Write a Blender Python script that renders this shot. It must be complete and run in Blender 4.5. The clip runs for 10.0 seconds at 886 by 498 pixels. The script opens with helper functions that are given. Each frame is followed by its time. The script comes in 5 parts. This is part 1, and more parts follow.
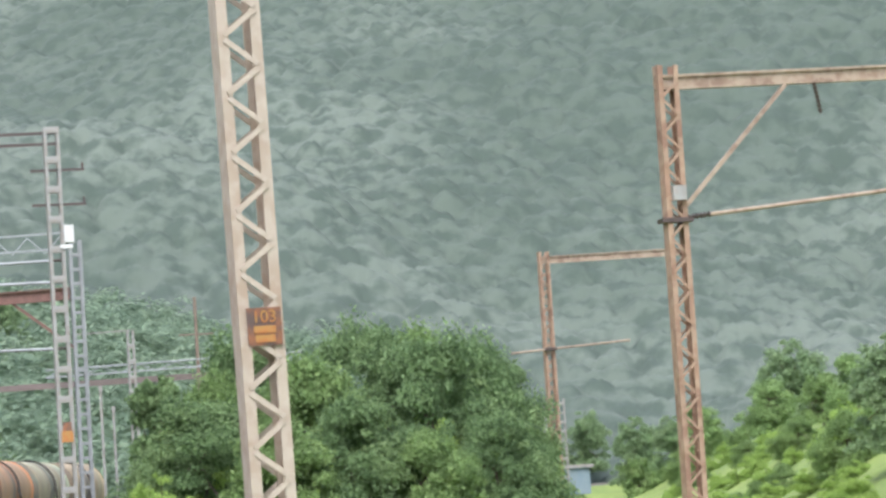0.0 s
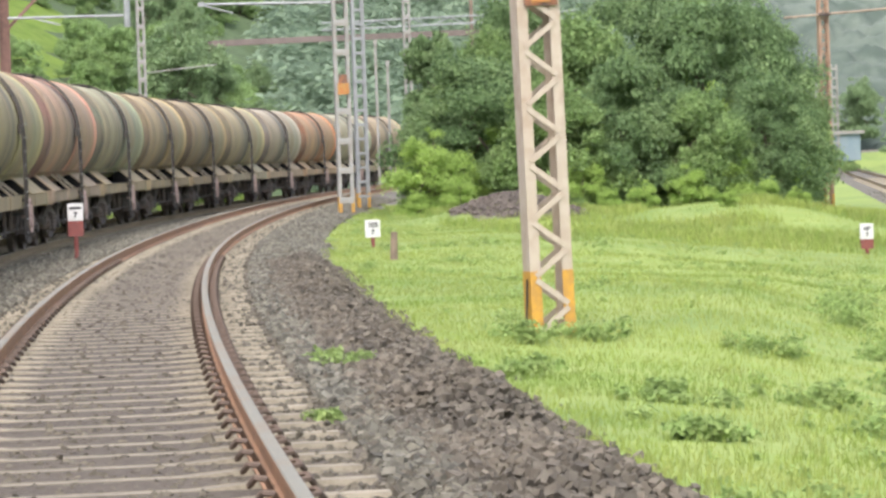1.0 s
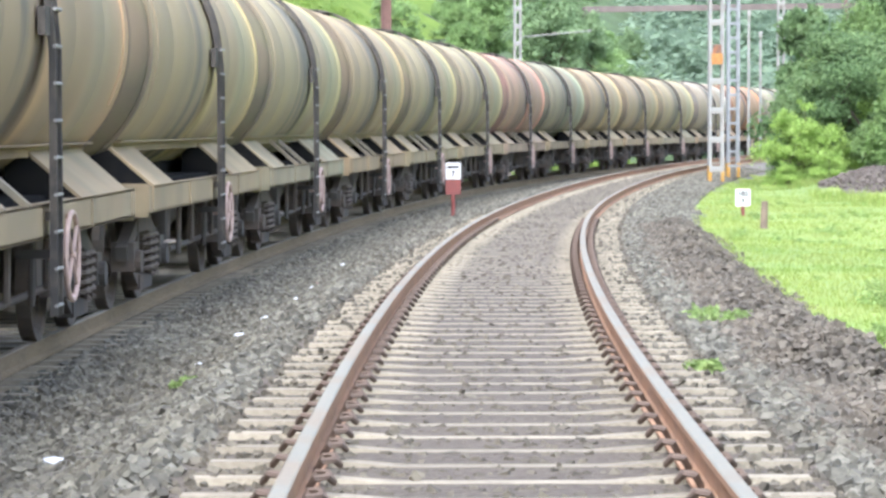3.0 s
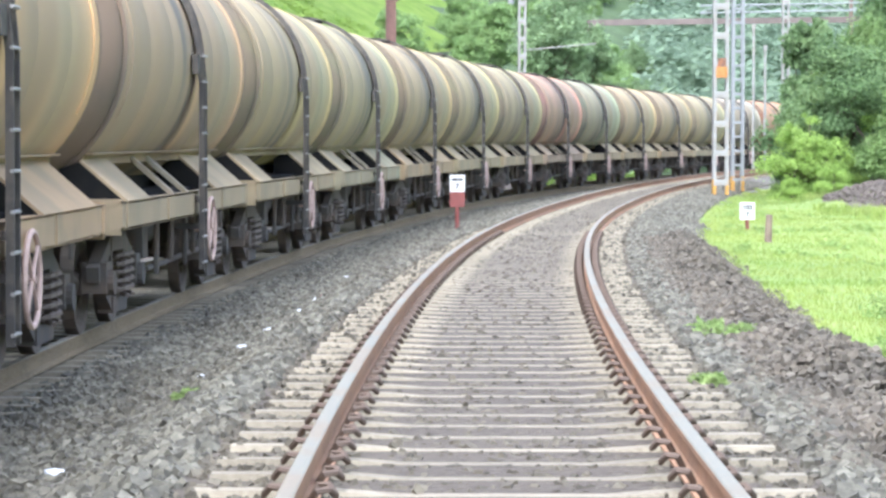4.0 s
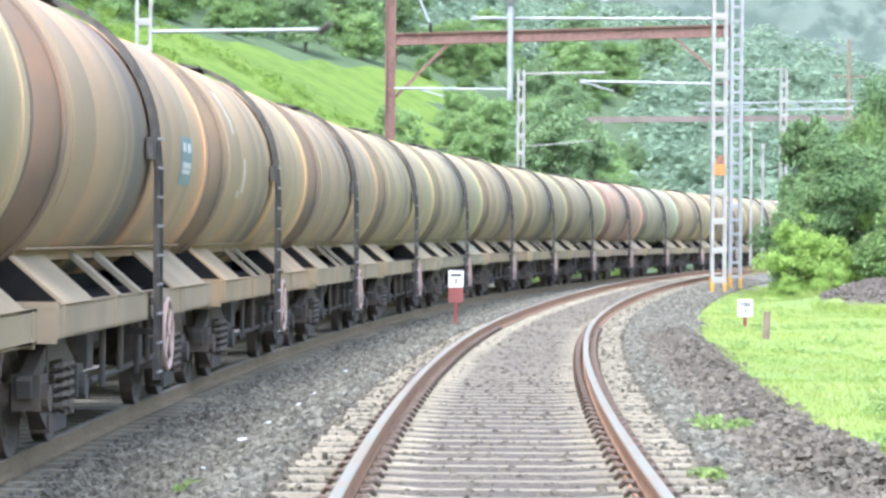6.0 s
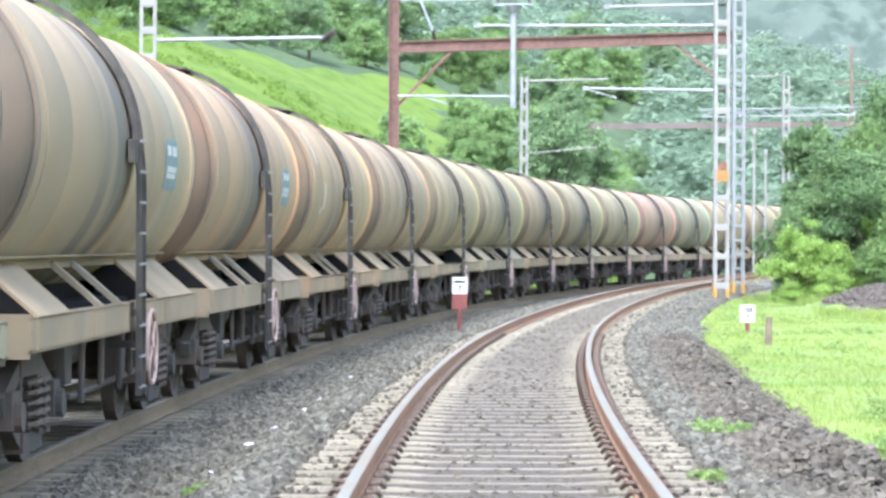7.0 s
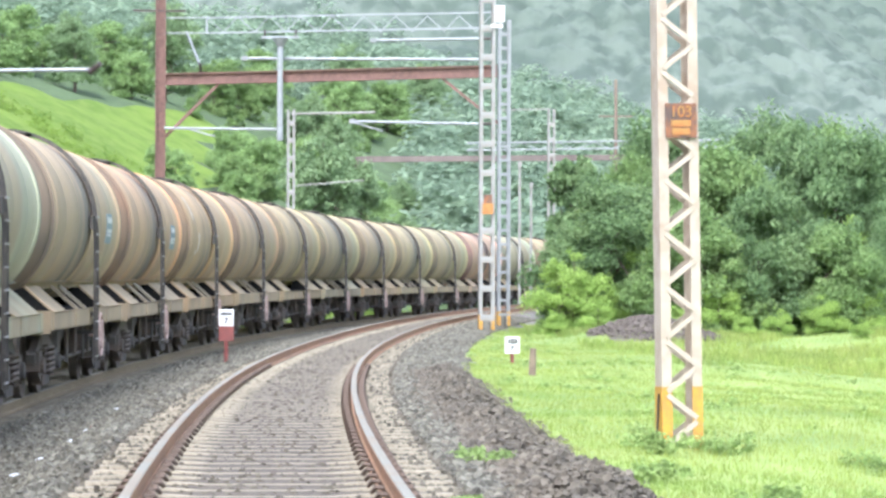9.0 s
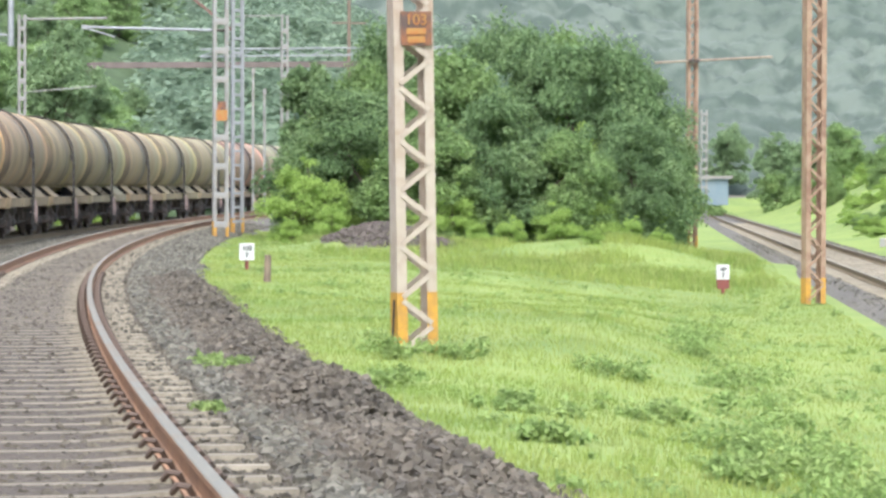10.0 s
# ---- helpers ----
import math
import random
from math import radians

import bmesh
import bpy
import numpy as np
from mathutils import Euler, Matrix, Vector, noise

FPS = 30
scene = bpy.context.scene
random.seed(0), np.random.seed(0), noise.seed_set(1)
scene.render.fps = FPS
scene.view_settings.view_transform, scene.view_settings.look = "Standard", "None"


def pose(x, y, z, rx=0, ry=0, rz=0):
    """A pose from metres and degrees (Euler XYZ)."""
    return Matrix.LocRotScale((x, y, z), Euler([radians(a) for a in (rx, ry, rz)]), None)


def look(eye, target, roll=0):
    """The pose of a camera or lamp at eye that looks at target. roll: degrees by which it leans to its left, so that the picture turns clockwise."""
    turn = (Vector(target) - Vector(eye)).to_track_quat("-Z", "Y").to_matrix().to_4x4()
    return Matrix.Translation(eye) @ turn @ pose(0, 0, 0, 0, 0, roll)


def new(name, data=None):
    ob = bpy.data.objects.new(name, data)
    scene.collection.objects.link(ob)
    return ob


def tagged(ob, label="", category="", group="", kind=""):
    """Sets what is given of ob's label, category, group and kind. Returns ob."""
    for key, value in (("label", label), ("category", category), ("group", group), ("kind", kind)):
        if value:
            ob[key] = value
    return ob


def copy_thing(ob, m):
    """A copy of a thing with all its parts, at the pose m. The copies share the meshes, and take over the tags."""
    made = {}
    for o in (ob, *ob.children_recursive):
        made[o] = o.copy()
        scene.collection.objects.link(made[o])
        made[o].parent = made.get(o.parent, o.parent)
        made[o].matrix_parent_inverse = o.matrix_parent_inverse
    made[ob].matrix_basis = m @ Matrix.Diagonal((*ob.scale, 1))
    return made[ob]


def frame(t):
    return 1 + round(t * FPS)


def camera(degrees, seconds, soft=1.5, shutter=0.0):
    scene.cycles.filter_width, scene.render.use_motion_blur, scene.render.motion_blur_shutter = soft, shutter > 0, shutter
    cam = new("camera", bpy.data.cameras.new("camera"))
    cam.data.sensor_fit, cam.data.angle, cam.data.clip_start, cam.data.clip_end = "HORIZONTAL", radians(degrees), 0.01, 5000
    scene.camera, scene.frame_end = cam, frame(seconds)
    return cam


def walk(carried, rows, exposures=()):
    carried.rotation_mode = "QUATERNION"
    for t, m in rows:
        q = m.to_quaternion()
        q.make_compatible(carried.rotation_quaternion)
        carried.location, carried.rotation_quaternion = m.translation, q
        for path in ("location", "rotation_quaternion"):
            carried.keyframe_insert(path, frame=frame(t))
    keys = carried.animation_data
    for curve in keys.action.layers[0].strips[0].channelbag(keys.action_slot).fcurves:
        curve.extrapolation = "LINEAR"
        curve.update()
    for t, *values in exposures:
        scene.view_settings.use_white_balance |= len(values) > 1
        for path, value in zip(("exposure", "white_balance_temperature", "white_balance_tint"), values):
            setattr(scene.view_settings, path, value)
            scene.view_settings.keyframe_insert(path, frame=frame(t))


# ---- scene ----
cam = camera(17.15, 10.0, soft=2.8)
# seconds, x, y, z, yaw to the right, pitch upwards, lean to the right
PATH = [
    (0, 0.544, 1.911, 1.402, 12.465, 4.695, 3.666),
    (0.2, 0.563, 1.745, 1.390, 11.928, 3.333, 4.417),
    (0.4, 0.524, 1.492, 1.373, 11.140, 1.560, 3.913),
    (0.5, 0.487, 1.403, 1.382, 10.622, 0.645, 3.709),
    (0.7, 0.453, 1.195, 1.360, 9.251, -0.801, 3.217),
    (1, 0.361, 0.851, 1.370, 6.865, -1.680, 2.012),
    (1.2, 0.253, 0.384, 1.364, 5.268, -1.708, 1.319),
    (1.5, 0.088, 0.048, 1.350, 2.644, -1.816, 0.576),
    (2, 0.090, -0.380, 1.350, 0.210, -2.178, 0.300),
    (2.5, 0.107, -0.451, 1.356, -0.143, -2.206, 0.200),
    (4, 0.112, -0.342, 1.347, -0.287, -1.948, -0.100),
    (4.5, 0.110, -0.335, 1.330, -0.287, -1.404, -0.100),
    (5, 0.085, -0.270, 1.345, -0.201, -0.859, -0.400),
    (5.5, 0.082, -0.350, 1.339, -0.201, -0.258, -0.450),
    (7, 0.084, -0.842, 1.337, -0.315, 0.057, -0.250),
    (7.5, 0.081, -1.030, 1.335, -0.143, 0.344, -0.200),
    (8, 0.085, -1.133, 1.336, 0.201, 0.831, -0.200),
    (8.5, 0.081, -1.156, 1.324, 1.204, 1.289, -0.250),
    (9, 0.100, -1.130, 1.319, 4.214, 0.716, -0.200),
    (9.5, 0.060, -1.380, 1.315, 8.632, -0.860, -0.200),
    (10, 0.040, -1.335, 1.321, 9.424, -1.089, -0.150),
]


def aim(x, y, z, yaw, pitch, lean):
    a, b = radians(yaw), radians(pitch)
    way = Vector((math.sin(a) * math.cos(b), math.cos(a) * math.cos(b), math.sin(b)))
    eye = Vector((x, y, z))
    return look(eye, eye + way * 10, -lean)


EXPOSURES = [(0.0, 1.4, 6150, 14), (0.3, 1.6, 6250, 14), (0.5, 1.8, 6450, 14), (0.75, 1.7, 6550, 14), (1.0, 1.6, 6550, 15), (1.5, 1.95, 6500, 15), (2.5, 2.17, 6000, 14), (5.0, 2.29, 5690, 12), (7.0, 2.31, 5610, 12), (8.5, 2.2, 5660, 13), (9.0, 2.15, 5850, 13), (9.5, 1.85, 6150, 13), (10.0, 1.7, 6150, 13)]
walk(cam, [(row[0], aim(*row[1:])) for row in PATH], EXPOSURES)

# ---- light: bright overcast monsoon sky ----
world = bpy.data.worlds.new("sky")
scene.world = world
world.use_nodes = True
wt = world.node_tree
sky = wt.nodes.new("ShaderNodeTexSky")
sky.sky_type, sky.sun_disc = "NISHITA", False
sky.sun_elevation, sky.sun_rotation = radians(55), radians(200)
sky.dust_density, sky.air_density, sky.ozone_density = 3.0, 1.0, 2.0
cloud = wt.nodes.new("ShaderNodeHueSaturation")
cloud.inputs["Saturation"].default_value = 0.55
wt.links.new(sky.outputs["Color"], cloud.inputs["Color"])
wt.links.new(cloud.outputs["Color"], wt.nodes["Background"].inputs["Color"])
wt.nodes["Background"].inputs["Strength"].default_value = 0.15
sun = new("sun", bpy.data.lights.new("sun", "SUN"))
sun.data.energy, sun.data.angle, sun.data.color = 0.9, radians(35), (1.0, 0.97, 0.92)
sun.matrix_world = look((-20, -60, 90), (0, 0, 0))


# ---- materials ----
def mat(name, base, rough=0.8, metal=0.0, second=None, scale=3.0, mix=0.5, third=None, scale3=20.0, mix3=0.3, bump=0.0, bscale=60.0, island=0.0, rand=0.0, detail=4.0, stretch=(1, 1, 1), tint=False, leaf=0.0, coords="Object"):
    """base mixed by noise with second (large) and third (fine); small relief; variation by island or by object."""
    m = bpy.data.materials.new(name)
    m.use_nodes = True
    nt = m.node_tree
    bs = nt.nodes["Principled BSDF"]
    bs.inputs["Roughness"].default_value, bs.inputs["Metallic"].default_value = rough, metal
    tc = nt.nodes.new("ShaderNodeTexCoord")
    mp = nt.nodes.new("ShaderNodeMapping")
    mp.inputs["Scale"].default_value = stretch
    nt.links.new(tc.outputs[coords], mp.inputs["Vector"])
    rgb = nt.nodes.new("ShaderNodeRGB")
    rgb.outputs[0].default_value = (*base, 1)
    last = rgb.outputs[0]
    if tint:
        oi = nt.nodes.new("ShaderNodeObjectInfo")
        last = oi.outputs["Color"]

    def blend(last, colour, sc, amount, low=0.40, high=0.62):
        no = nt.nodes.new("ShaderNodeTexNoise")
        no.inputs["Scale"].default_value, no.inputs["Detail"].default_value = sc, detail
        nt.links.new(mp.outputs[0], no.inputs["Vector"])
        ra = nt.nodes.new("ShaderNodeMapRange")
        ra.inputs["From Min"].default_value, ra.inputs["From Max"].default_value = low, high
        ra.inputs["To Max"].default_value = amount
        ra.interpolation_type = "SMOOTHSTEP"
        nt.links.new(no.outputs["Fac"], ra.inputs["Value"])
        mx = nt.nodes.new("ShaderNodeMix")
        mx.data_type = "RGBA"
        nt.links.new(ra.outputs[0], mx.inputs["Factor"])
        nt.links.new(last, mx.inputs["A"])
        mx.inputs["B"].default_value = (*colour, 1)
        return mx.outputs["Result"]

    if second:
        last = blend(last, second, scale, mix)
    if third:
        last = blend(last, third, scale3, mix3)
    if island or rand:
        src = nt.nodes.new("ShaderNodeNewGeometry").outputs["Random Per Island"] if island else nt.nodes.new("ShaderNodeObjectInfo").outputs["Random"]
        amp = island or rand
        ra = nt.nodes.new("ShaderNodeMapRange")
        ra.inputs["To Min"].default_value, ra.inputs["To Max"].default_value = 1 - amp, 1 + amp
        nt.links.new(src, ra.inputs["Value"])
        hs = nt.nodes.new("ShaderNodeHueSaturation")
        nt.links.new(ra.outputs[0], hs.inputs["Value"])
        nt.links.new(last, hs.inputs["Color"])
        last = hs.outputs[0]
    nt.links.new(last, bs.inputs["Base Color"])
    if leaf:
        bs.inputs["Specular IOR Level"].default_value = 0.12
        tr = nt.nodes.new("ShaderNodeBsdfTranslucent")
        nt.links.new(last, tr.inputs["Color"])
        ms = nt.nodes.new("ShaderNodeMixShader")
        ms.inputs[0].default_value = leaf
        nt.links.new(bs.outputs[0], ms.inputs[1])
        nt.links.new(tr.outputs[0], ms.inputs[2])
        nt.links.new(ms.outputs[0], nt.nodes["Material Output"].inputs["Surface"])
    if bump:
        no = nt.nodes.new("ShaderNodeTexNoise")
        no.inputs["Scale"].default_value, no.inputs["Detail"].default_value = bscale, 5
        nt.links.new(mp.outputs[0], no.inputs["Vector"])
        bu = nt.nodes.new("ShaderNodeBump")
        bu.inputs["Strength"].default_value, bu.inputs["Distance"].default_value = bump, 0.05
        nt.links.new(no.outputs["Fac"], bu.inputs["Height"])
        nt.links.new(bu.outputs[0], bs.inputs["Normal"])
    return m


M_rail_side = mat("rusty rail steel", (0.31, 0.175, 0.10), 0.85, 0.0, (0.20, 0.125, 0.078), 1.5, 0.6, (0.36, 0.22, 0.13), 25, 0.5, 0.2, 80)
M_rail_old = mat("dark rusted rail", (0.20, 0.15, 0.085), 0.9, 0.0, (0.15, 0.11, 0.065), 1.5, 0.6, (0.29, 0.235, 0.14), 25, 0.5, 0.2, 80)
M_rail_top = mat("worn rail head", (0.175, 0.175, 0.145), 0.7, 0.0, (0.185, 0.14, 0.095), 1.2, 0.6, (0.27, 0.22, 0.15), 30, 0.3)
M_sleeper = mat("weathered concrete sleeper", (0.235, 0.206, 0.148), 0.9, 0, (0.155, 0.136, 0.098), 2.5, 0.6, (0.30, 0.27, 0.2), 30, 0.4, 0.25, 70, rand=0.15)
M_clip = mat("rusty spring clip", (0.12, 0.085, 0.062), 0.8, 0.1, (0.075, 0.055, 0.042), 20, 0.6)
M_stone = mat("crushed grey ballast stone", (0.093, 0.089, 0.068), 0.9, 0, (0.075, 0.067, 0.047), 0.6, 0.7, (0.19, 0.178, 0.14), 15, 0.4, island=0.5)
M_crib_stone = mat("brake dust browned ballast stone", (0.088, 0.077, 0.055), 0.95, 0, (0.064, 0.055, 0.04), 0.8, 0.6, (0.155, 0.14, 0.104), 15, 0.4, island=0.4)
M_dark_stone = mat("damp dark spoil stone", (0.098, 0.082, 0.060), 0.92, 0, (0.06, 0.052, 0.04), 1.1, 0.6, (0.15, 0.137, 0.105), 15, 0.4, island=0.38)
M_grass = mat("bright monsoon grass", (0.29, 0.36, 0.09), 0.75, 0, (0.20, 0.295, 0.072), 0.22, 0.75, (0.375, 0.39, 0.15), 1.4, 0.5, island=0.12, leaf=0.45)
M_weed = mat("broad weed leaves", (0.25, 0.35, 0.12), 0.7, 0, (0.32, 0.40, 0.15), 2.0, 0.6, island=0.2, leaf=0.45)
M_leaf_dark = mat("dark tree leaves", (0.193, 0.286, 0.129), 0.65, 0, (0.259, 0.356, 0.162), 0.35, 0.8, (0.105, 0.173, 0.078), 1.2, 0.5, island=0.3, leaf=0.5)
M_leaf_mid = mat("mid green leaves", (0.242, 0.346, 0.134), 0.65, 0, (0.303, 0.405, 0.157), 0.3, 0.7, (0.143, 0.227, 0.090), 1.0, 0.5, island=0.32, leaf=0.5)
M_leaf_light = mat("light green climber leaves", (0.34, 0.47, 0.13), 0.6, 0, (0.25, 0.38, 0.10), 0.5, 0.6, island=0.25, leaf=0.45)
# the next two bank tree greens are lightened to carry distance haze
M_leaf_fresh = mat("fresh roadside tree leaves paled for haze", (0.297, 0.416, 0.168), 0.65, 0, (0.237, 0.346, 0.140), 0.25, 0.7, (0.187, 0.281, 0.118), 0.9, 0.5, island=0.3, leaf=0.5)
M_leaf_bank = mat("bank tree leaves paled for haze", (0.242, 0.340, 0.174), 0.65, 0, (0.297, 0.394, 0.202), 0.25, 0.7, (0.193, 0.275, 0.146), 0.9, 0.5, island=0.25, leaf=0.5)
# leaf green paled and blued, so the haze sits in the colour
M_leaf_with_haze = mat("slope leaves with haze in the green", (0.245, 0.325, 0.225), 0.7, 0, (0.30, 0.385, 0.255), 0.06, 0.8, (0.19, 0.265, 0.185), 0.3, 0.6, island=0.12, leaf=0.5)
M_slope_tuft = mat("bright slope tufts", (0.20, 0.30, 0.06), 0.85, 0, (0.13, 0.215, 0.045), 0.25, 0.7, (0.255, 0.335, 0.085), 1.2, 0.5, island=0.15, leaf=0.4)
M_bark = mat("grey brown bark", (0.13, 0.10, 0.075), 0.9, 0, (0.08, 0.06, 0.045), 5, 0.6, bump=0.5, bscale=30)
# greyed greens and pale patches put distance haze into the canopy colour
M_hill = mat("forest canopy with haze in its colour", (0.072, 0.096, 0.073), 0.95, 0, (0.124, 0.150, 0.119), 0.011, 0.85, (0.044, 0.065, 0.049), 0.24, 0.8, 0.7, 1.1, detail=6)
M_tan_paint = mat("weathered cream mast paint", (0.385, 0.325, 0.255), 0.65, 0.0, (0.29, 0.2, 0.135), 0.9, 0.6, (0.45, 0.39, 0.32), 6, 0.5, 0.1, 60)
M_grey_paint = mat("pale grey mast paint", (0.29, 0.29, 0.275), 0.6, 0.1, (0.21, 0.205, 0.19), 1.5, 0.6, (0.29, 0.22, 0.165), 7, 0.3)
M_silver = mat("galvanised steel", (0.29, 0.305, 0.31), 0.55, 0.2, (0.22, 0.23, 0.235), 3, 0.5)
M_rust_paint = mat("red oxide paint", (0.15, 0.083, 0.067), 0.75, 0.1, (0.09, 0.05, 0.04), 1.2, 0.6, (0.24, 0.13, 0.10), 6, 0.4)
M_brown_paint = mat("rust stained brown mast paint", (0.30, 0.19, 0.125), 0.7, 0.1, (0.17, 0.09, 0.06), 0.9, 0.7, (0.40, 0.30, 0.21), 4, 0.5)
M_yellow = mat("yellow warning paint", (0.50, 0.27, 0.035), 0.65, 0, (0.36, 0.19, 0.04), 4, 0.6, (0.25, 0.14, 0.06), 14, 0.4)
M_white = mat("white painted board", (0.56, 0.56, 0.545), 0.6, 0, (0.45, 0.44, 0.41), 8, 0.4)
M_red = mat("dull red paint", (0.20, 0.055, 0.045), 0.7, 0, (0.13, 0.045, 0.04), 6, 0.5)
M_black = mat("black paint", (0.025, 0.025, 0.028), 0.6)
# near-black base colour paints the shade in cradle bays and wagon gaps
M_bay_shade = mat("cradle bay shade", (0.014, 0.014, 0.015), 1.0, 0, (0.022, 0.02, 0.018), 4, 0.6)
M_bay_shade.node_tree.nodes["Principled BSDF"].inputs["Specular IOR Level"].default_value = 0.1
M_plate = mat("dark enamel plate", (0.09, 0.06, 0.05), 0.7, 0.0, (0.26, 0.10, 0.04), 6, 0.8)
M_amber = mat("amber lettering", (0.34, 0.18, 0.05), 0.7, 0, (0.36, 0.12, 0.03), 9, 0.7)
M_insul = mat("brown insulator glaze", (0.06, 0.04, 0.035), 0.35)
# soil of the heap; also paints the shade strip behind the train
M_soil_and_shade = mat("dark turned soil and train shade", (0.085, 0.07, 0.056), 0.95, 0, (0.05, 0.042, 0.035), 1.5, 0.6, (0.13, 0.11, 0.09), 6, 0.5, 0.9, 5)
M_barrel = mat("oil stained tank paint", (0.3, 0.27, 0.18), 0.68, 0.0, (0.20, 0.195, 0.138), 0.48, 0.7, (0.27, 0.185, 0.115), 0.75, 0.5, 0.05, 30, tint=True, detail=1.4, stretch=(0.2, 0.8, 0.2))
# grime, plus the shade between barrels put into the colour
M_dish = mat("grimy tank end paint with gap shade", (0.2, 0.17, 0.12), 0.75, 0.0, (0.09, 0.08, 0.062), 0.8, 0.7, (0.16, 0.115, 0.08), 3, 0.5, tint=True)
def stain_by_spill():
    """Dark oil run down from the filling hatch at the middle of the barrel."""
    nt = M_barrel.node_tree
    bs = nt.nodes["Principled BSDF"]
    old = bs.inputs["Base Color"].links[0].from_socket
    tc = nt.nodes.new("ShaderNodeTexCoord")
    sp = nt.nodes.new("ShaderNodeSeparateXYZ")
    nt.links.new(tc.outputs["Object"], sp.inputs[0])
    off = nt.nodes.new("ShaderNodeMath")
    off.operation = "ADD"
    off.inputs[1].default_value = 0.7
    nt.links.new(sp.outputs["Y"], off.inputs[0])
    ab = nt.nodes.new("ShaderNodeMath")
    ab.operation = "ABSOLUTE"
    nt.links.new(off.outputs[0], ab.inputs[0])
    fan = nt.nodes.new("ShaderNodeMapRange")
    fan.inputs["From Min"].default_value, fan.inputs["From Max"].default_value = 1.3, 4.2
    fan.inputs["To Min"].default_value, fan.inputs["To Max"].default_value = 3.1, 0.6
    nt.links.new(sp.outputs["Z"], fan.inputs["Value"])
    near = nt.nodes.new("ShaderNodeMapRange")
    near.interpolation_type = "SMOOTHSTEP"
    near.inputs["From Max"].default_value = 0.2
    near.inputs["To Max"].default_value = 0.75
    nt.links.new(fan.outputs[0], near.inputs["From Min"])
    nt.links.new(ab.outputs[0], near.inputs["Value"])
    mp = nt.nodes.new("ShaderNodeMapping")
    mp.inputs["Scale"].default_value = (0.25, 1.5, 0.25)
    nt.links.new(tc.outputs["Object"], mp.inputs["Vector"])
    oi = nt.nodes.new("ShaderNodeObjectInfo")
    no = nt.nodes.new("ShaderNodeTexNoise")
    no.noise_dimensions = "4D"
    no.inputs["Scale"].default_value, no.inputs["Detail"].default_value = 1.0, 3.0
    nt.links.new(mp.outputs[0], no.inputs["Vector"])
    wv = nt.nodes.new("ShaderNodeMath")
    wv.operation = "MULTIPLY"
    wv.inputs[1].default_value = 40.0
    nt.links.new(oi.outputs["Random"], wv.inputs[0])
    nt.links.new(wv.outputs[0], no.inputs["W"])
    run = nt.nodes.new("ShaderNodeMapRange")
    run.interpolation_type = "SMOOTHSTEP"
    run.inputs["From Min"].default_value, run.inputs["From Max"].default_value = 0.38, 0.56
    nt.links.new(no.outputs["Fac"], run.inputs["Value"])
    mu = nt.nodes.new("ShaderNodeMath")
    mu.operation = "MULTIPLY"
    nt.links.new(near.outputs[0], mu.inputs[0])
    nt.links.new(run.outputs[0], mu.inputs[1])
    mx = nt.nodes.new("ShaderNodeMix")
    mx.data_type = "RGBA"
    nt.links.new(mu.outputs[0], mx.inputs["Factor"])
    nt.links.new(old, mx.inputs["A"])
    mx.inputs["B"].default_value = (0.074, 0.077, 0.078, 1)
    nt.links.new(mx.outputs["Result"], bs.inputs["Base Color"])


stain_by_spill()
M_frame = mat("dusty wagon frame paint", (0.30, 0.27, 0.18), 0.85, 0.0, (0.20, 0.18, 0.12), 1.2, 0.6, (0.33, 0.235, 0.14), 0.7, 0.5, tint=True)
M_under = mat("grimy black running gear", (0.085, 0.077, 0.068), 0.95, 0.0, (0.15, 0.105, 0.075), 3, 0.6, (0.075, 0.07, 0.064), 12, 0.5)
M_band = mat("black ladder steel", (0.05, 0.046, 0.042), 0.9, 0.0, (0.13, 0.11, 0.085), 5, 0.5)
M_rung = mat("worn rung steel", (0.30, 0.29, 0.27), 0.5, 0.4)
M_pink = mat("faded pink paint", (0.47, 0.34, 0.29), 0.65)
M_litter = mat("scrap of white plastic", (0.5, 0.52, 0.54), 0.5)
M_wire = mat("dark contact wire", (0.06, 0.055, 0.05), 0.5, 0.6)
M_wood = mat("old timber", (0.20, 0.15, 0.11), 0.9, 0, (0.12, 0.09, 0.07), 6, 0.6)


# ---- mesh helpers ----
def part(name, bm, material, parent=None, label="", smooth=False):
    me = bpy.data.meshes.new(name)
    if isinstance(bm, tuple):
        me.from_pydata(bm[0], [], bm[1])
    else:
        bm.to_mesh(me)
        bm.free()
    for m in material if isinstance(material, (list, tuple)) else [material]:
        me.materials.append(m)
    if smooth:
        me.polygons.foreach_set("use_smooth", [True] * len(me.polygons))
    ob = new(name, me)
    ob.parent = parent
    if label:
        ob["label"] = label
    return ob


def again(name, ob, parent, m, label=""):
    """Another object on the same mesh."""
    o = new(name, ob.data)
    o.parent, o.matrix_local = parent, m
    if label:
        o["label"] = label
    return o


def box(bm, c, s, m=None, mi=0):
    vs = [bm.verts.new((m or Matrix()) @ Vector((c[0] + sx * s[0] / 2, c[1] + sy * s[1] / 2, c[2] + sz * s[2] / 2))) for sx in (-1, 1) for sy in (-1, 1) for sz in (-1, 1)]
    for f in ((0, 1, 3, 2), (4, 6, 7, 5), (0, 4, 5, 1), (2, 3, 7, 6), (0, 2, 6, 4), (1, 5, 7, 3)):
        bm.faces.new([vs[i] for i in f]).material_index = mi


def frame_along(p, q):
    d = Vector(q) - Vector(p)
    return Matrix.Translation(Vector(p)) @ d.to_track_quat("Z", "Y").to_matrix().to_4x4(), d.length


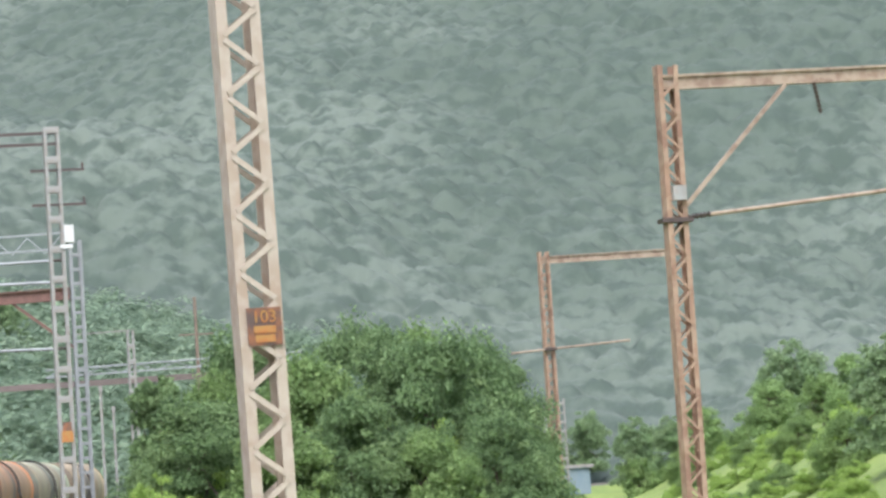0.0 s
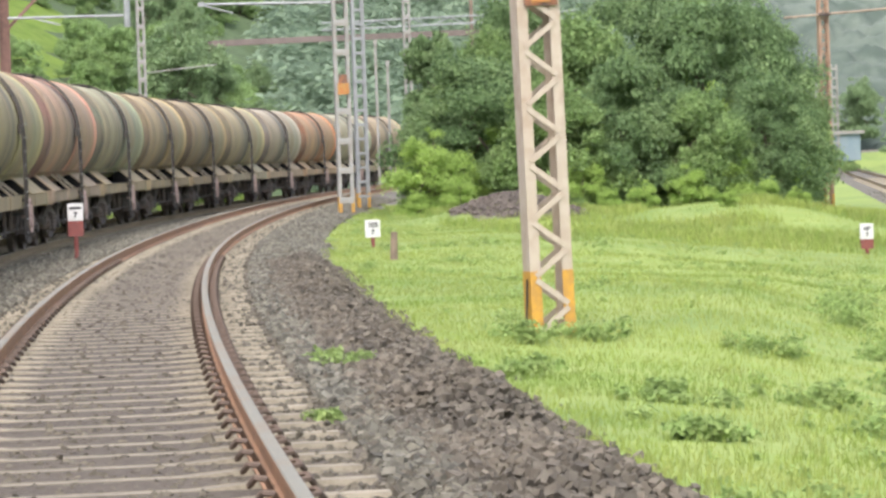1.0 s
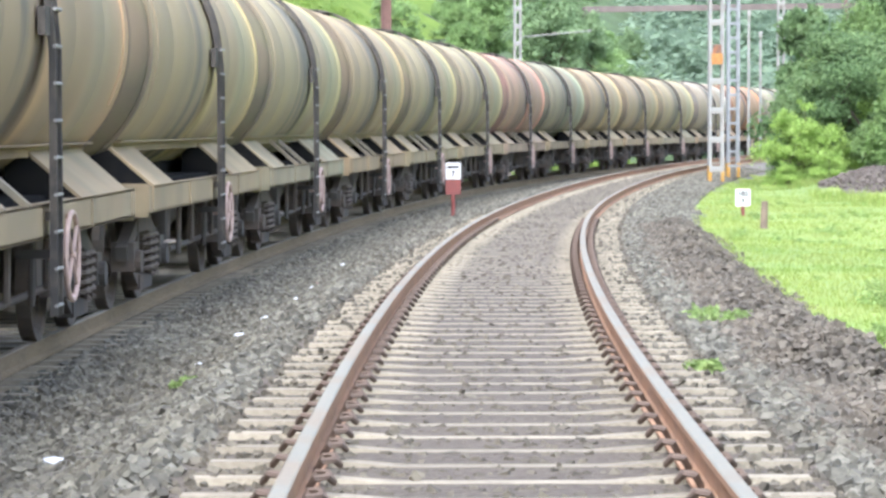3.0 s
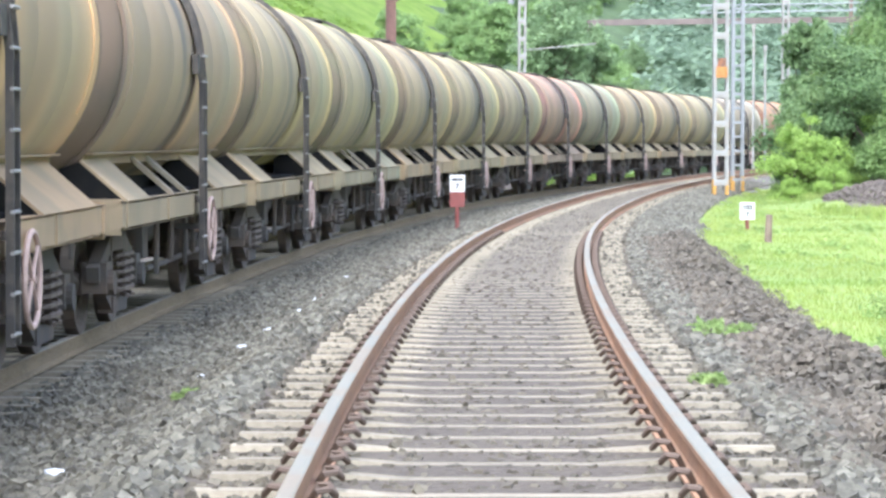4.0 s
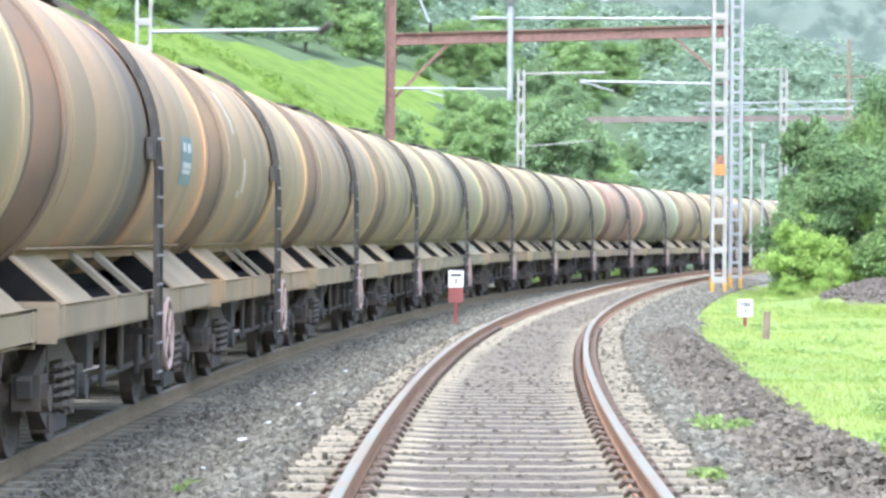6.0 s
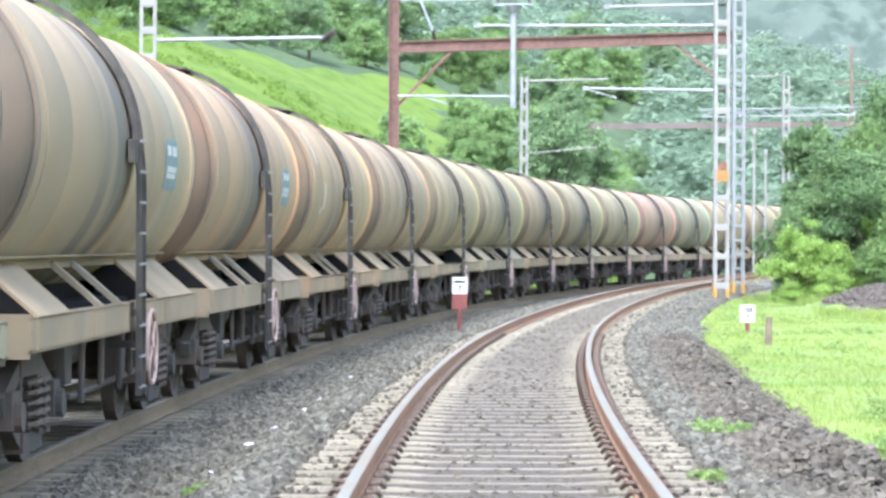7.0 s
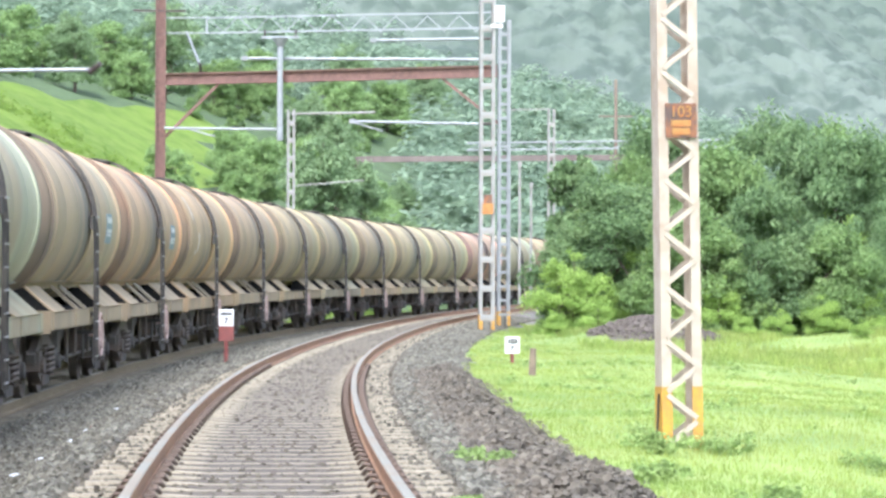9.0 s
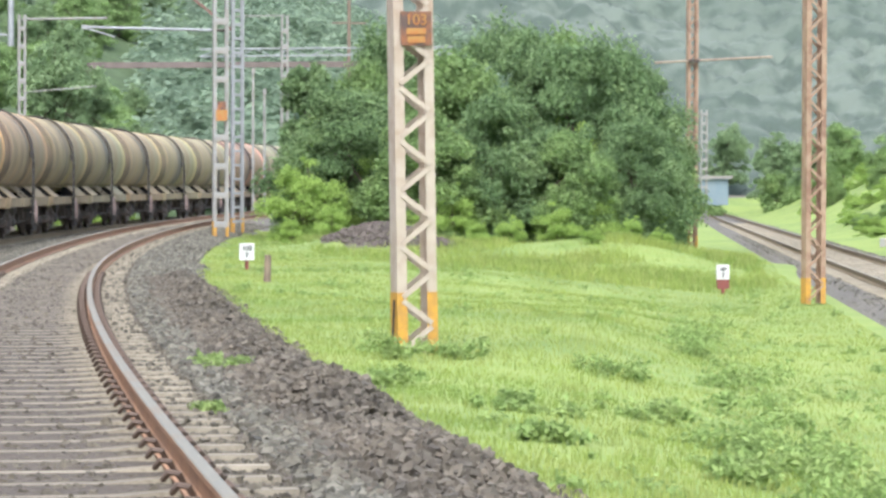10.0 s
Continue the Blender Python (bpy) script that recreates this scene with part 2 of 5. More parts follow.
def bar(bm, p, q, w, h=None, mi=0):
    """A square bar from p to q."""
    m, n = frame_along(p, q)
    box(bm, (0, 0, n / 2), (w, h or w, n), m, mi)


def rod(bm, p, q, r, n=8, r2=None, mi=0):
    m, k = frame_along(p, q)
    r2 = r if r2 is None else r2
    a = [bm.verts.new(m @ Vector((r * math.cos(i * 2 * math.pi / n), r * math.sin(i * 2 * math.pi / n), 0))) for i in range(n)]
    b = [bm.verts.new(m @ Vector((r2 * math.cos(i * 2 * math.pi / n), r2 * math.sin(i * 2 * math.pi / n), k))) for i in range(n)]
    for i in range(n):
        bm.faces.new((a[i], a[(i + 1) % n], b[(i + 1) % n], b[i])).material_index = mi
    bm.faces.new(a[::-1]).material_index = mi
    bm.faces.new(b).material_index = mi


def sweep(bm, pts, w, h=None, n=4, side=None, closed=False):
    """One connected bar or tube along pts: round for n above 4, else w by h with its width along side."""
    pts = [Vector(p) for p in pts]
    rings = []
    for i, p in enumerate(pts):
        d = ((pts[(i + 1) % len(pts)] if closed or i + 1 < len(pts) else p) - (pts[i - 1] if closed or i else p)).normalized()
        u = Vector(side) if side else d.orthogonal()
        if not side and rings:
            u = last
        u = (u - d * u.dot(d)).normalized()
        last = u
        v = d.cross(u)
        if n == 4:
            ring = [p + u * a * w / 2 + v * b * (h or w) / 2 for a, b in ((-1, -1), (1, -1), (1, 1), (-1, 1))]
        else:
            ring = [p + (u * math.cos(2 * math.pi * k / n) + v * math.sin(2 * math.pi * k / n)) * w for k in range(n)]
        rings.append([bm.verts.new(q) for q in ring])
    for a, b in zip(rings, rings[1:] + ([rings[0]] if closed else [])):
        for k in range(n):
            bm.faces.new((a[k], a[(k + 1) % n], b[(k + 1) % n], b[k]))
    if not closed:
        bm.faces.new(rings[0][::-1])
        bm.faces.new(rings[-1])


def lathe(bm, prof, n, axis="Y"):
    """A turned body: prof gives (radius, along)."""
    rings = []
    for r, a in prof:
        ring = []
        for i in range(n):
            u, v = r * math.cos(2 * math.pi * i / n), r * math.sin(2 * math.pi * i / n)
            ring.append(bm.verts.new({"Y": (u, a, v), "X": (a, u, v), "Z": (u, v, a)}[axis]))
        rings.append(ring)
    for a, b in zip(rings, rings[1:]):
        for i in range(n):
            bm.faces.new((a[i], b[i], b[(i + 1) % n], a[(i + 1) % n]))
    bm.faces.new(rings[0])
    bm.faces.new(rings[-1][::-1])
    bmesh.ops.recalc_face_normals(bm, faces=bm.faces)


def empty(name, m, **tags):
    ob = new(name)
    ob.matrix_world = m
    ob.empty_display_size = 0.3
    return tagged(ob, **tags)


# ---- the plan: two tracks on one curve, a third beyond the meadow ----
R, X0, Y0 = 610.0, 0.325, 10.9
GAUGE = 1.74


def rise(s):
    return 0.00007 * max(0.0, s - 40) ** 2 if s < 75 else 0.0858 + 0.0049 * (s - 75)


def arc(e, s, z=0.0):
    """A point e metres right of the near track's middle, s metres along it."""
    a = s / R
    return Vector((X0 + R - (R - e) * math.cos(a), Y0 + (R - e) * math.sin(a), z))


def arc_left(e, s, z=0.0):
    """The same for the train's track, whose curve begins a little later."""
    a = s / R
    return Vector((0.22 + R - (R - e) * math.cos(a), 13.0 + (R - e) * math.sin(a), z))


def back(x, y):
    """e and s of a place."""
    dx, dy = X0 + R - x, y - Y0
    return R - math.hypot(dx, dy), R * math.atan2(dy, dx)


def z_near(s):
    return rise(s) + 0.03 * min(1.0, max(0.0, (65 - s) / 45))


def z_train(s):
    return min(-0.50 + 0.0036 * max(0.0, s), -0.24) + rise(s) * 0.6


E_TRAIN = -4.85
# the third track, beyond the meadow
P3, D3, Z3 = Vector((22.62, 66.0, 0)), Vector((0.239, 1.0, 0)).normalized(), -0.68
K3 = 1 / 60000.0


def third(e, s, z=0.0):
    a = s * K3
    x, y = (1 - math.cos(a)) / K3, math.sin(a) / K3
    nx, ny = math.cos(a), -math.sin(a)
    x, y = x + e * nx, y + e * ny
    side = Vector((D3.y, -D3.x, 0))
    p = P3 + D3 * y + side * x
    return Vector((p.x, p.y, z))


def back3(x, y):
    side = Vector((D3.y, -D3.x, 0))
    v = Vector((x, y, 0)) - P3
    s = v.dot(D3)
    return v.dot(side) - s * s * K3 / 2, s


def lerp(v, pts):
    for (a, b), (c, d) in zip(pts, pts[1:]):
        if v <= c:
            return b if v <= a else b + (d - b) * (v - a) / (c - a)
    return pts[-1][1]


def soil_heap(x, y):
    """A low bank of spoil before the thicket."""
    return 0.8 * math.exp(-((x - 13.2) / 1.9) ** 2 - ((y - 88.5) / 2.6) ** 2)


def ground_z(x, y):
    e, s = back(x, y)
    zt, zn = z_train(s), z_near(s)
    left = lerp(-e, [(8.5, 0), (12, 0.5), (22, 6.0), (40, 15.5), (80, 28), (200, 50)])
    z = lerp(e, [(-9, zt - 0.6), (-7.5, zt - 0.55), (-6.6, zt - 0.24), (-3.2, zt - 0.22), (-2.5, zt - 0.12), (-1.7, zn - 0.215), (-1.4, zn - 0.202), (1.4, zn - 0.202), (1.7, zn - 0.215), (2.2, zn - 0.28), (3.0, zn - 0.42), (7, zn * 0.7 - 0.5), (13, -0.9)])
    if e < -8.5:
        z += left
    if e > 3.0:
        u, s3 = back3(x, y)
        w = min(1, max(0, (e - 3) / 4))
        third_bed = lerp(u, [(-6, -1.15), (-2.6, -1.05), (-1.6, -1.05), (1.6, -1.05), (2.8, -1.05), (4.6, -0.9), (7, -0.1), (11, 2.2), (16, 3.8), (30, 7), (60, 16)])
        blend_w = min(1, max(0, (u + 7) / 3)) * w
        z = z * (1 - blend_w) + third_bed * blend_w
        z += 0.10 * w * (1 - blend_w) * noise.noise((x * 0.25, y * 0.25, 0)) + 0.25 * w * (1 - blend_w) * noise.noise((x * 0.06, y * 0.06, 7))
    if 8 < x < 19 and 80 < y < 97:
        z += soil_heap(x, y)
    if 10 < x < 30 and 74 < y < 100:
        z += 0.75 * math.exp(-((x - 20.5) / 4.2) ** 2 - ((y - 90) / 5.5) ** 2)
    if e < -9:
        z += min(1, (-e - 9) / 5) * (0.5 * noise.noise((x * 0.15, y * 0.15, 3)) + 0.9 * noise.noise((x * 0.04, y * 0.04, 5)))
    return z


# ---- ground ----
def build_ground():
    es = [-420, -300, -200, -140, -100, -80, -65, -52, -44, -38, -33, -29, -25, -22, -19, -16, -14, -12, -10.5, -9, -8.2, -7.5, -6.6, -5.8, -4.9, -4.0, -3.2, -2.8, -2.4, -2.0, -1.6, -0.8, 0, 0.8, 1.6, 1.9, 2.2, 2.6, 3.0]
    es += [3.0 + 0.7 * i for i in range(1, 50)] + [38, 42, 47, 53, 60, 70, 85, 100, 130, 170, 230, 300, 400]
    ss = [-300, -200, -140, -100, -70, -45, -30] + [-20 + 1.5 * i for i in range(180)] + [252, 260, 270, 285, 300, 330, 360, 400, 450, 520, 600, 700, 800]
    verts, faces, mats = [], [], []
    for s in ss:
        for e in es:
            p = arc(e, s)
            verts.append((p.x, p.y, ground_z(p.x, p.y)))
    n = len(es)
    for i in range(len(ss) - 1):
        for j in range(n - 1):
            faces.append((i * n + j, i * n + j + 1, (i + 1) * n + j + 1, (i + 1) * n + j))
            e, s = (es[j] + es[j + 1]) / 2, (ss[i] + ss[i + 1]) / 2
            p = arc(e, s)
            wob = 0.5 * noise.noise((p.x * 0.3, p.y * 0.3, 11))
            # slot 2 beyond the train is a dark strip painted as shade
            mats.append(3 if e < -38 + 3 * wob or -60 < e < -11 + wob and p.y > 60 and p.x / p.y > -0.001 + 0.01 * wob and s < 340 else 4 if -8.4 + wob < e < -4.6 else 5 if abs(e) < 1.5 else 0 if -8.4 + wob < e < 2.75 + wob else 2 if -13 + wob < e < -8 or soil_heap(p.x, p.y) > 0.3 + 0.2 * wob else 6 if e < 0 else 1)
    ob = part("ground", (verts, faces), [M_bed, M_turf, M_soil_and_shade, M_understorey, M_train_shade, M_crib, M_slope_tuft], None, smooth=True)
    ob.data.polygons.foreach_set("material_index", mats)
    tagged(ob, "ballast shoulders and bright green monsoon grass between the tracks", "ground", kind="structure")


M_bed = mat("packed ballast bed", (0.098, 0.089, 0.072), 0.95, 0, (0.075, 0.066, 0.052), 0.5, 0.6, (0.2, 0.187, 0.15), 18, 0.6, 0.9, 16)
M_turf = mat("grass turf", (0.19, 0.262, 0.055), 0.9, 0, (0.125, 0.195, 0.045), 0.13, 0.75, (0.245, 0.29, 0.082), 1.2, 0.5, 0.6, 6)
# understorey green, darkened in colour for the shade under the trees
M_understorey = mat("shrubby understorey with tree shade", (0.06, 0.098, 0.035), 0.95, 0, (0.038, 0.06, 0.025), 0.3, 0.6, (0.085, 0.13, 0.05), 1.5, 0.5, 0.9, 3)
M_crib = mat("brown crib ballast", (0.08, 0.065, 0.048), 0.95, 0, (0.055, 0.045, 0.034), 0.8, 0.6, (0.125, 0.104, 0.078), 18, 0.5, 0.9, 16)
# ballast darkened in colour for the shade below the wagons
M_train_shade = mat("ballast with train shade in its colour", (0.085, 0.077, 0.062), 0.9, 0, (0.055, 0.05, 0.042), 0.7, 0.6, (0.12, 0.11, 0.09), 18, 0.5, 0.9, 16)
build_ground()


# ---- tracks ----
def sweep_rail(name, parent, line, steps, label="", steel=None):
    """A rail with foot, web and head along line(s) -> (point, right)."""
    prof = [(-0.075, -0.172), (0.075, -0.172), (0.075, -0.158), (0.012, -0.14), (0.010, -0.045), (0.036, -0.036), (0.036, -0.006), (0.026, 0.0), (-0.026, 0.0), (-0.036, -0.006), (-0.036, -0.036), (-0.010, -0.045), (-0.012, -0.14), (-0.075, -0.158)]
    verts, faces, mats = [], [], []
    n = len(prof)
    for s in steps:
        p, r = line(s)
        for a, b in prof:
            verts.append((p.x + r.x * a, p.y + r.y * a, p.z + b))
    for i in range(len(steps) - 1):
        for j in range(n):
            k = (j + 1) % n
            faces.append((i * n + j, i * n + k, (i + 1) * n + k, (i + 1) * n + j))
            mats.append(1 if j in (6, 7, 8) else 0)
    faces += [tuple(range(n))[::-1], tuple(range(len(verts) - n, len(verts)))]
    mats += [0, 0]
    ob = part(name, (verts, faces), [steel or M_rail_side, M_rail_top], parent, label)
    ob.data.polygons.foreach_set("material_index", mats)
    return ob


def sleeper_mesh():
    bm = bmesh.new()
    prof = [(-1.37, 0.0), (-0.75, 0.0), (-0.45, -0.025), (0.45, -0.025), (0.75, 0.0), (1.37, 0.0)]
    top_a = [bm.verts.new((x, -0.062, z)) for x, z in prof]
    top_b = [bm.verts.new((x, 0.062, z)) for x, z in prof]
    low_a = [bm.verts.new((x, -0.13, -0.2)) for x, z in prof]
    low_b = [bm.verts.new((x, 0.13, -0.2)) for x, z in prof]
    for i in range(5):
        bm.faces.new((top_a[i], top_a[i + 1], top_b[i + 1], top_b[i]))
        bm.faces.new((low_a[i], low_a[i + 1], top_a[i + 1], top_a[i]))
        bm.faces.new((top_b[i], top_b[i + 1], low_b[i + 1], low_b[i]))
    bm.faces.new((low_a[0], top_a[0], top_b[0], low_b[0]))
    bm.faces.new((low_a[5], low_b[5], top_b[5], top_a[5]))
    bmesh.ops.recalc_face_normals(bm, faces=bm.faces)
    return bm


def clip_mesh():
    """A spring clip beside the rail foot."""
    bm = bmesh.new()
    sweep(bm, [(0.045, -0.055, -0.145), (0.075, -0.085, -0.10), (0.125, -0.06, -0.095), (0.15, -0.01, -0.125), (0.12, 0.04, -0.085), (0.075, 0.06, -0.09), (0.05, 0.03, -0.145)], 0.016, n=6)
    return bm


def turn_at(p, a):
    return Matrix.Translation(p) @ Matrix.Rotation(-a, 4, "Z")


def build_track(name, label, e0, zf, s0, s1, near, clips, line):
    track = empty(name, turn_at(line(e0, 20, zf(20) - 0.2), 20 / R), label=label, category="railway track")
    inv = track.matrix_world.inverted()

    def keep(ob):
        ob.matrix_parent_inverse = inv
        return ob

    steps = [s0 + (s1 - s0) * i / 160 for i in range(161)]
    for side in (-1, 1):
        keep(sweep_rail("rail", track, lambda s: (line(e0 + side * GAUGE / 2, s, zf(s)), Vector((math.cos(s / R), -math.sin(s / R), 0))), steps, "rust-brown steel rail with a worn head", M_rail_old if e0 else M_rail_side))
    first = clip_first = None
    far = bmesh.new()
    s, step = s0, 0.645
    rnd = random.Random(5)
    while s < s1:
        m = turn_at(line(e0 + rnd.uniform(-0.02, 0.02), s, zf(s) - 0.175), s / R + rnd.uniform(-0.006, 0.006))
        if near[0] < s < near[1]:
            if first is None:
                first = part("sleeper", sleeper_mesh(), M_sleeper, track)
                ob = first
            else:
                ob = new("sleeper", first.data)
                ob.parent = track
            ob.matrix_parent_inverse, ob.matrix_basis = inv, m
            if clips[0] < s < clips[1]:
                for side, flip in ((-1, 0), (-1, math.pi), (1, 0), (1, math.pi)):
                    mc = turn_at(line(e0 + side * GAUGE / 2, s, zf(s)), s / R + flip)
                    if clip_first is None:
                        clip_first = part("rail_clip", clip_mesh(), M_clip, track)
                        oc = clip_first
                    else:
                        oc = new("rail_clip", clip_first.data)
                        oc.parent = track
                    oc.matrix_parent_inverse, oc.matrix_basis = inv, mc
        else:
            box(far, (0, 0, -0.1), (2.74, 0.2, 0.2), m)
        s += step
    ob = keep(part("sleeper_run", far, M_sleeper, track))
    ob["kind"] = "stuff"
    return track


build_track("railway_track", "curving broad gauge track with rusty rails on concrete sleepers", 0.0, z_near, -30, 190, (-6, 105), (-3, 40), arc)
build_track("train_track", "curving rusty track carrying the tank wagons", E_TRAIN, z_train, -130, 230, (-2, 90), (-2, 0), arc_left)


def build_third():
    prof = [(-2.2, -1.08), (-1.7, Z3 - 0.23), (1.75, Z3 - 0.23), (2.9, -1.12)]
    vs, fs = [], []
    for i in range(150):
        s = -70 + 2.5 * i
        for k, (u, z) in enumerate(prof):
            j = 0.22 * noise.noise((s * 0.5, k * 3.0, 2)) if k in (0, 3) else 0
            vs.append(third(u + j, s, z + 0.3 * j)[:])
    for i in range(149):
        for k in range(3):
            fs.append((4 * i + k, 4 * i + k + 1, 4 * i + k + 5, 4 * i + k + 4))
    tagged(part("ballast_bed", (vs, fs), M_bed, None, smooth=True), "raised grey ballast bed of the meadow track", "ballast", kind="structure")
    track = empty("meadow_track", Matrix.Translation(third(0, 0, Z3 - 0.2)), label="single rusty track beyond the green meadow", category="railway track")
    inv = track.matrix_world.inverted()
    steps = [-60 + 2.5 * i for i in range(140)]
    for side in (-1, 1):
        r = sweep_rail("rail", track, lambda s: (third(side * GAUGE / 2, s, Z3), Vector((D3.y, -D3.x, 0))), steps, "rust-brown rail", M_rail_old)
        r.matrix_parent_inverse = inv
    first = None
    for i in range(280):
        s = -30 + 0.645 * i
        p = third(0, s, Z3 - 0.175)
        m = turn_at(p, math.atan2(D3.x, D3.y) + s * K3)
        if first is None:
            first = part("sleeper", sleeper_mesh(), M_sleeper, track)
            ob = first
        else:
            ob = new("sleeper", first.data)
            ob.parent = track
        ob.matrix_parent_inverse, ob.matrix_basis = inv, m


build_third()


# ---- the moving train ----
def build_wagon():
    w = empty("tank_wagon", Matrix(), category="tank wagon", group="tank wagons of the train")
    # barrel with dished ends
    bm = bmesh.new()
    rad, half, cz = 1.44, 5.55, 2.76
    prof = [(rad - 0.03, -half + 0.20), (rad, -half + 0.23)]
    for y in (-3.6, -1.8, 0, 1.8, 3.6):
        prof += [(rad, y - 0.012), (rad - 0.006, y), (rad, y + 0.012)]
    prof += [(r, -a) for r, a in prof[1::-1]]
    lathe(bm, prof, 64)
    bmesh.ops.translate(bm, verts=bm.verts, vec=(0, 0, cz))
    barrel = part("barrel", bm, M_barrel, w, "oil-stained tank barrel", smooth=True)
    for f in barrel.data.polygons:
        f.use_smooth = len(f.vertices) == 4
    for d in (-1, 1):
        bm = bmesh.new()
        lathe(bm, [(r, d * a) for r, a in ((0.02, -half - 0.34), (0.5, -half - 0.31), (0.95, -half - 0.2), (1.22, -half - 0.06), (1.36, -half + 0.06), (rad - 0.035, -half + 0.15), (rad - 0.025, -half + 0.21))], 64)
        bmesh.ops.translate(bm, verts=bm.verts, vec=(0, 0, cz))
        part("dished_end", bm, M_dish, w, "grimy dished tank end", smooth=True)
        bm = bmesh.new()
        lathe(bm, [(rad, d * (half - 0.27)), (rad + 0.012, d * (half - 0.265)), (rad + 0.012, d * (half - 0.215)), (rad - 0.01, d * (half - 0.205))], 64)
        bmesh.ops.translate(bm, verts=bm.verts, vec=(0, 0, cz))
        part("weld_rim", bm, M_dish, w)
    # straps round the barrel
    for y in (-4.9, 4.9):
        bm = bmesh.new()
        sweep(bm, [((rad + 0.008) * math.cos(a), y, cz + (rad + 0.008) * math.sin(a)) for a in [math.pi * (-0.15 + 1.3 * k / 40) for k in range(41)]], 0.08, 0.016, side=(0, 1, 0))
        part("strap", bm, M_barrel, w)
    # walkway, manhole and filling pipe on top
    bm = bmesh.new()
    box(bm, (0.3, 0, cz + rad + 0.0), (0.34, 1.5, 0.025))
    for y in (-0.9, 0.9):
        box(bm, (0.3, y * 0.7, cz + rad - 0.05), (0.06, 0.06, 0.1))
    part("walkway", bm, M_band, w, "dark steel top walkway")
    bm = bmesh.new()
    rod(bm, (-0.1, 0, cz + rad - 0.1), (-0.1, 0, cz + rad + 0.05), 0.26, 20)
    rod(bm, (-0.1, 0, cz + rad + 0.05), (-0.1, 0, cz + rad + 0.08), 0.3, 20)
    part("manhole", bm, M_band, w)
    # underframe: solebars, headstocks, centre sill
    for side in (-1, 1):
        bm = bmesh.new()
        box(bm, (side * 1.43, 0, 1.16), (0.03, 11.3, 0.27))
        for z in (1.035, 1.285):
            box(bm, (side * 1.385, 0, z), (0.12, 11.3, 0.025))
        for y in (-5.4, -2.4, 2.6, 5.4):
            box(bm, (side * 1.452, y, 1.16), (0.02, 0.05, 0.24))
        part("solebar", bm, M_frame, w, "dusty painted solebar")
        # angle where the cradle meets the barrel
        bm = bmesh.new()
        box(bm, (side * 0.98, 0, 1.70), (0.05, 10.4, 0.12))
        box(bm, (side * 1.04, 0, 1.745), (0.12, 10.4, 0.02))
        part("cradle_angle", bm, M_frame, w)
        # added sheet, coloured as the shade behind the open bays
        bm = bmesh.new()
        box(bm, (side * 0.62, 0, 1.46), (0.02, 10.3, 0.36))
        part("cradle_web", bm, M_bay_shade, w, "added sheet coloured as shade inside the cradle")
        # sloping cradle sheets and bars with open bays between them
        for y0, y1 in ((-5.4, -3.8), (1.9, 4.95)):
            bm = bmesh.new()
            slope = [(1.46, 1.30), (1.01, 1.69), (0.99, 1.67), (1.44, 1.28)]
            a = [bm.verts.new((side * x, y0, z)) for x, z in slope]
            b = [bm.verts.new((side * x, y1, z)) for x, z in slope]
            for k in range(4):
                bm.faces.new((a[k], a[(k + 1) % 4], b[(k + 1) % 4], b[k]))
            bm.faces.new(a)
            bm.faces.new(b)
            bmesh.ops.recalc_face_normals(bm, faces=bm.faces)
            sheet = part("cradle_sheet", bm, M_frame, w, "dusty sloping cradle sheet")
            for y in (y0 + 0.015, y1 - 0.015):
                # gusset painted near black for the shade between wagons
                bm = bmesh.new()
                tri = [(1.435, 1.28), (0.99, 1.665), (0.80, 1.60), (0.80, 1.28)]
                a = [bm.verts.new((side * x, y - 0.01, z)) for x, z in tri]
                b = [bm.verts.new((side * x, y + 0.01, z)) for x, z in tri]
                for k in range(4):
                    bm.faces.new((a[k], a[(k + 1) % 4], b[(k + 1) % 4], b[k]))
                bm.faces.new(a)
                bm.faces.new(b)
                bmesh.ops.recalc_face_normals(bm, faces=bm.faces)
                part("gusset", bm, M_bay_shade, sheet, "end gusset with gap shade in its colour")
    for y in (-5.62, 5.62):
        bm = bmesh.new()
        box(bm, (0, y, 1.15), (2.86, 0.05, 0.34))
        part("headstock", bm, M_frame, w)
    bm = bmesh.new()
    box(bm, (0, 0, 1.12), (0.5, 11.2, 0.36))
    for y in (-3.9, 3.9):
        box(bm, (0, y, 1.1), (2.3, 0.35, 0.26))
    box(bm, (-0.5, 0.6, 0.95), (0.5, 1.6, 0.45))
    rod(bm, (0.75, -1.0, 0.9), (0.75, 0.3, 0.9), 0.22, 14)
    box(bm, (1.05, -1.6, 0.95), (0.08, 0.4, 0.7))
    box(bm, (1.1, 1.6, 0.9), (0.08, 0.3, 0.7))
    for k, y in enumerate((-1.9, -0.7, 0.5, 1.3, 2.2)):
        rod(bm, (1.25, y, 0.45 + 0.1 * (k % 2)), (1.25, y + 0.05, 1.05), 0.03, 6)
    rod(bm, (1.2, -2.3, 0.52), (1.2, 2.3, 0.56), 0.03, 6)
    rod(bm, (-1.0, -2.3, 0.6), (-1.0, 2.3, 0.62), 0.04, 6)
    box(bm, (-0.9, 0, 0.8), (0.05, 3.6, 0.5))
    # deck coloured near black: shade under the barrel
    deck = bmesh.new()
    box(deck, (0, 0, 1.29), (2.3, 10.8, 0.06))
    part("deck_plate", deck, M_bay_shade, w, "deck plate under the barrel coloured as shade")
    part("underframe", bm, M_under, w, "grimy black underframe with brake gear")
    # couplers, with buffing gear
    for d in (-1, 1):
        bm = bmesh.new()
        bar(bm, (0, d * 5.6, 1.1), (0, d * 6.2, 1.1), 0.16)
